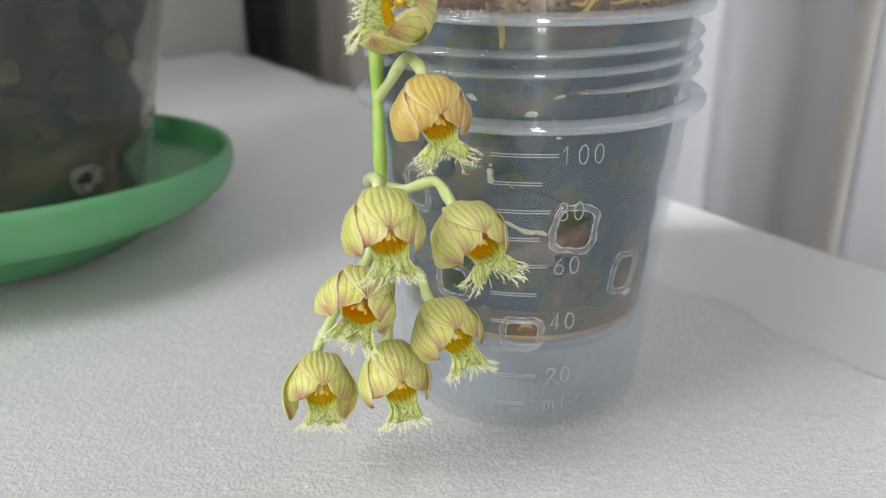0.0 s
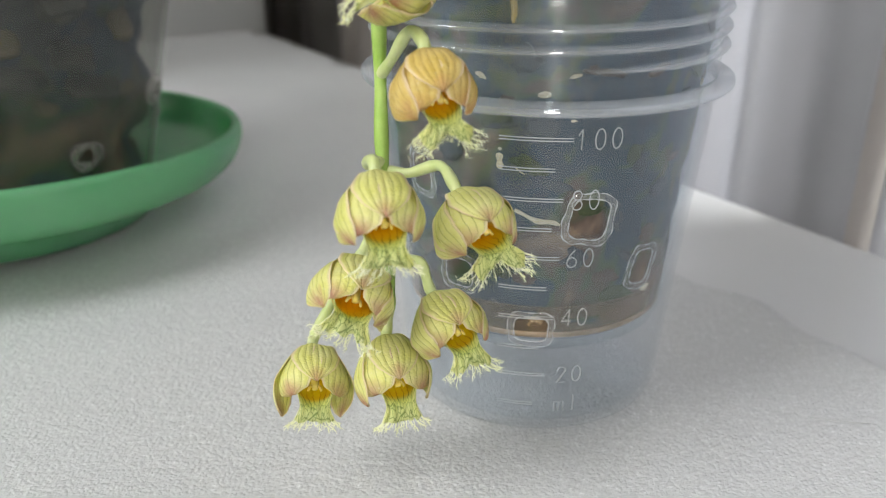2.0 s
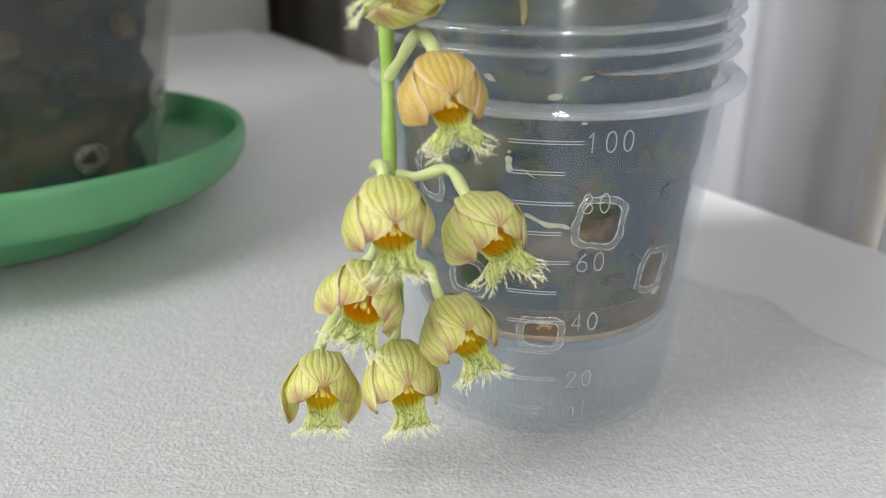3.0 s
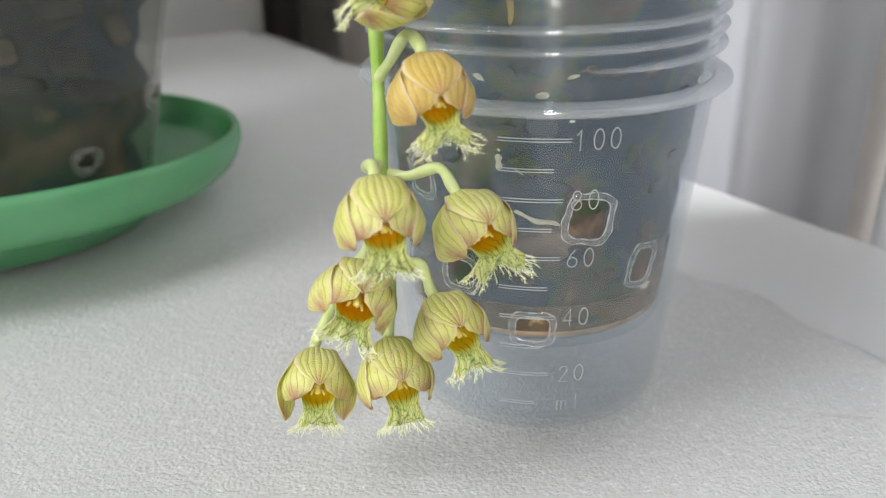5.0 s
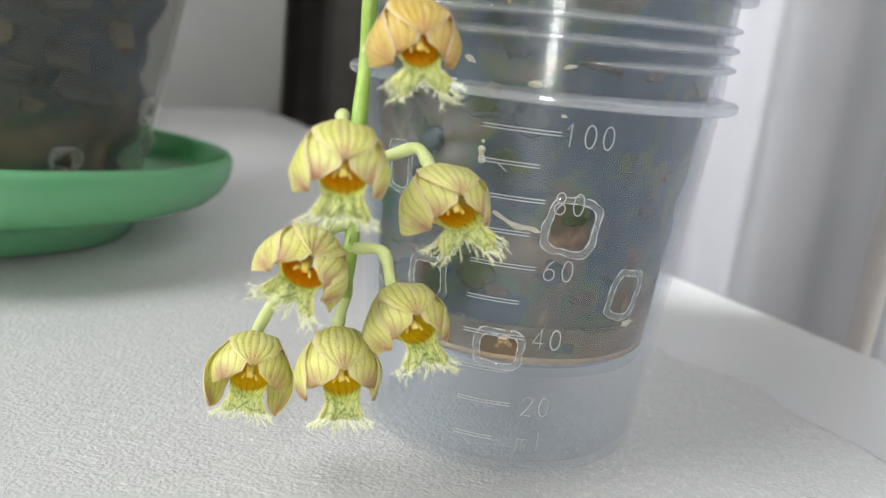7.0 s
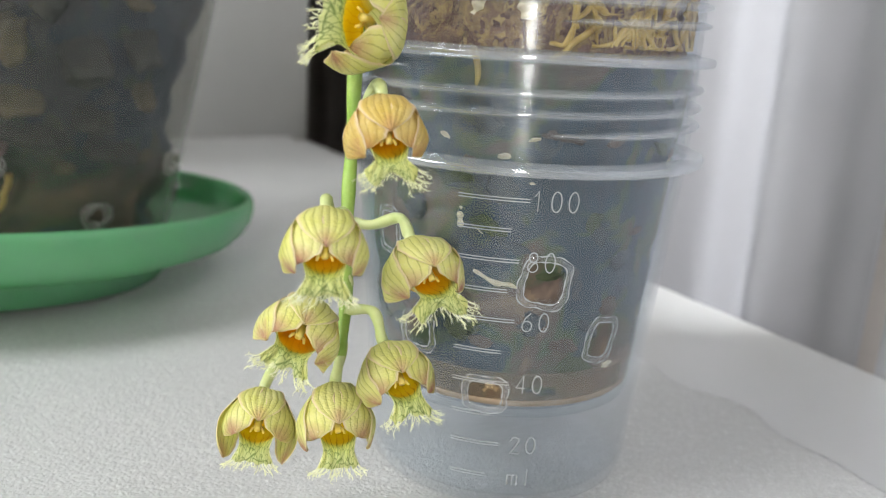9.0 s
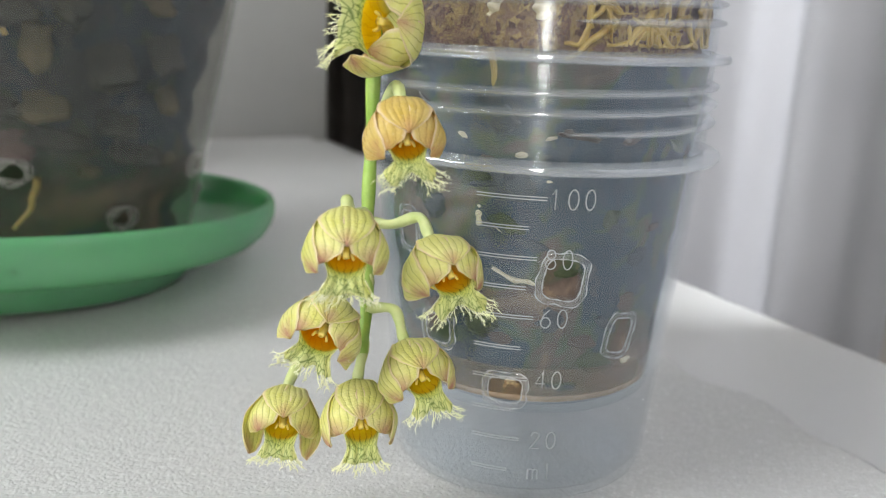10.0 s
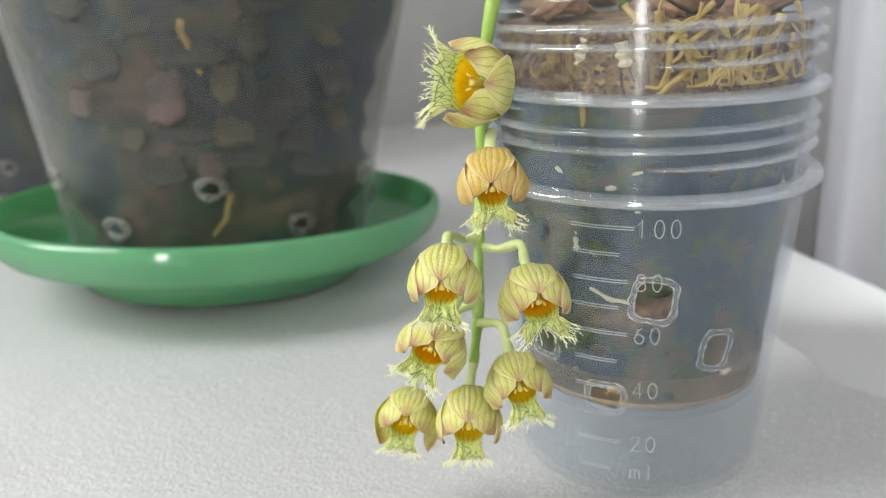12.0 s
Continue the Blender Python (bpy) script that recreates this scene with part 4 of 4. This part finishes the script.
def big_pot():
    base = 0.0074
    top = tilted("plant_pot", base)
    holes = [(-28.5, 0.0235), (-58.0, 0.0365), (2.0, 0.0357), (-91.0, 0.0240), (-118.0, 0.0365), (-150.0, 0.024), (32.0, 0.0240)]

    def skip(angle, z):
        for ha, hz in holes:
            d = (angle - ha + 180) % 360 - 180
            if abs(radians(d)) * 0.05 < 0.0030 and abs(z + base - hz) < 0.0021:
                return True
        return False

    zs = np.linspace(0.003, 0.145, 110)
    prof = [(0.0, 0.001), (0.043, 0.0), (0.0462, 0.0008)] + [(pot_r(z + base), z) for z in zs] + [(pot_r(0.152) + 0.004, 0.146), (pot_r(0.152) + 0.004, 0.149), (pot_r(0.152) - 0.001, 0.149)] + [(pot_r(z + base) - 0.001, z) for z in zs[::-1]] + [(0.0, 0.002)]
    part("body", lathe(prof, 160, skip), M_POT, top)
    for ha, hz in holes:
        bm = bmesh.new()
        pts = []
        for k in range(25):
            t = 2 * math.pi * k / 24
            z = hz - base + 0.0027 * math.sin(t)
            r = pot_r(z + base) + 0.0002
            a = radians(ha) + 0.0036 * math.cos(t) / r
            pts.append(Vector((r * math.cos(a), r * math.sin(a), z)))
        tube(bm, pts, lambda q: 0.0010 + 0.0003 * math.sin(q * 20), 8, False)
        part("melted_rim", bm, M_POTRIM, top, "cloudy melted rim of a drainage hole")
    tagged(top, "large clear grey plastic plant pot standing in a green saucer", "plant pot")
    mixo = tilted("bark_mix", base + 0.0025)
    part("mix", lump(lambda z: pot_r(z + base + 0.0025) - 0.0032, 0.0, 0.130, 0.006, 60.0, 140, 90), M_MIXBIG, mixo)
    tagged(mixo, "dark bark and moss mix filling the large pot", "potting mix", kind="stuff")
    # bark pieces and roots pressed against the plastic
    rnd = random.Random(21)
    for k, (az, h, w, t, m) in enumerate(((-68, 0.062, 0.0085, 0.0100, M_PINKBARK), (-52, 0.066, 0.0050, 0.0085, M_TANBARK), (-50, 0.052, 0.0080, 0.0055, M_TANBARK), (-57, 0.0425, 0.0055, 0.0060, M_PINKBARK), (-14, 0.054, 0.0050, 0.0060, M_TANBARK), (-22, 0.078, 0.0060, 0.0040, M_TANBARK), (-80, 0.050, 0.0050, 0.0050, M_TANBARK), (-96, 0.060, 0.0060, 0.0050, M_PINKBARK), (-38, 0.036, 0.0040, 0.0025, M_TANBARK), (-10, 0.038, 0.0045, 0.0028, M_TANBARK), (-74, 0.080, 0.007, 0.004, M_DARKBARK), (-60, 0.074, 0.012, 0.006, M_DARKBARK), (-44, 0.078, 0.006, 0.011, M_DARKBARK), (-34, 0.062, 0.010, 0.008, M_DARKBARK), (-30, 0.048, 0.009, 0.005, M_DARKBARK), (-72, 0.041, 0.010, 0.006, M_DARKBARK), (-86, 0.072, 0.010, 0.009, M_DARKBARK), (-18, 0.066, 0.008, 0.008, M_DARKBARK), (-24, 0.040, 0.012, 0.005, M_DARKBARK), (-64, 0.052, 0.012, 0.004, M_DARKBARK), (-46, 0.044, 0.011, 0.004, M_DARKBARK), (-92, 0.086, 0.009, 0.006, M_DARKBARK), (-40, 0.088, 0.012, 0.006, M_DARKBARK))):
        bm = bmesh.new()
        bmesh.ops.create_icosphere(bm, subdivisions=3, radius=1.0)
        for v in bm.verts:
            q = v.co / max(abs(c) for c in v.co) * 0.6 + v.co * 0.4
            q *= 1 + 0.45 * noise.noise(v.co * 1.7 + Vector((k * 4.3, 0, 0)))
            v.co = (q.x * w * 0.64, q.y * 0.0012, q.z * t * 0.64)
        ob = part("bark_piece", bm, m)
        r = pot_r(h) - 0.0028
        a = radians(az)
        ob.matrix_world = Matrix.Translation((SX, SY, SZ)) @ TILTED @ pose(r * math.cos(a), r * math.sin(a), h, -11, rnd.uniform(-12, 12), az + 90)
        tagged(ob, "flat piece of bark against the pot's wall", "bark chip", "bark pieces in the pot")
    for k, (az, h0, h1, sway) in enumerate(((-52, 0.035, 0.022, -6), (-62, 0.082, 0.068, 4))):
        bm = bmesh.new()
        pts = []
        for q in range(6):
            h = h0 + (h1 - h0) * q / 5
            a = radians(az + sway * (q / 5) ** 2 + rnd.uniform(-0.6, 0.6))
            r = pot_r(h) - 0.0022
            pts.append(Vector((r * math.cos(a), r * math.sin(a), h - base)))
        tube(bm, spline(pts, 14), lambda t: 0.0010 - 0.0004 * t, 8)
        part("root", bm, M_ROOT, top, "golden root behind the plastic")


saucer()
big_pot()


def second_pot():
    """Another clear pot of bark behind the first, at the wall."""
    for ob in [o for o in scene.objects if o.parent is None and o.name in ("plant_pot", "bark_mix")]:
        c = copy_thing(ob, pose(PX, PY, 0.0 if ob.name == "plant_pot" else 0.0026, 0, 0, 75))
        tagged(c, "dark clear plant pot behind the larger one" if ob.name == "plant_pot" else "dark bark mix filling the pot behind")


second_pot()


def fibre():
    bm = bmesh.new()
    tube(bm, spline([(0.0640, 0.1365, 0.0002), (0.0690, 0.1352, 0.0005), (0.0740, 0.1350, 0.0002)], 12), 0.00009, 5)
    tagged(part("fibre", bm, M_WALL), "thin grey fibre lying on the foam sheet", "fibre")


fibre()
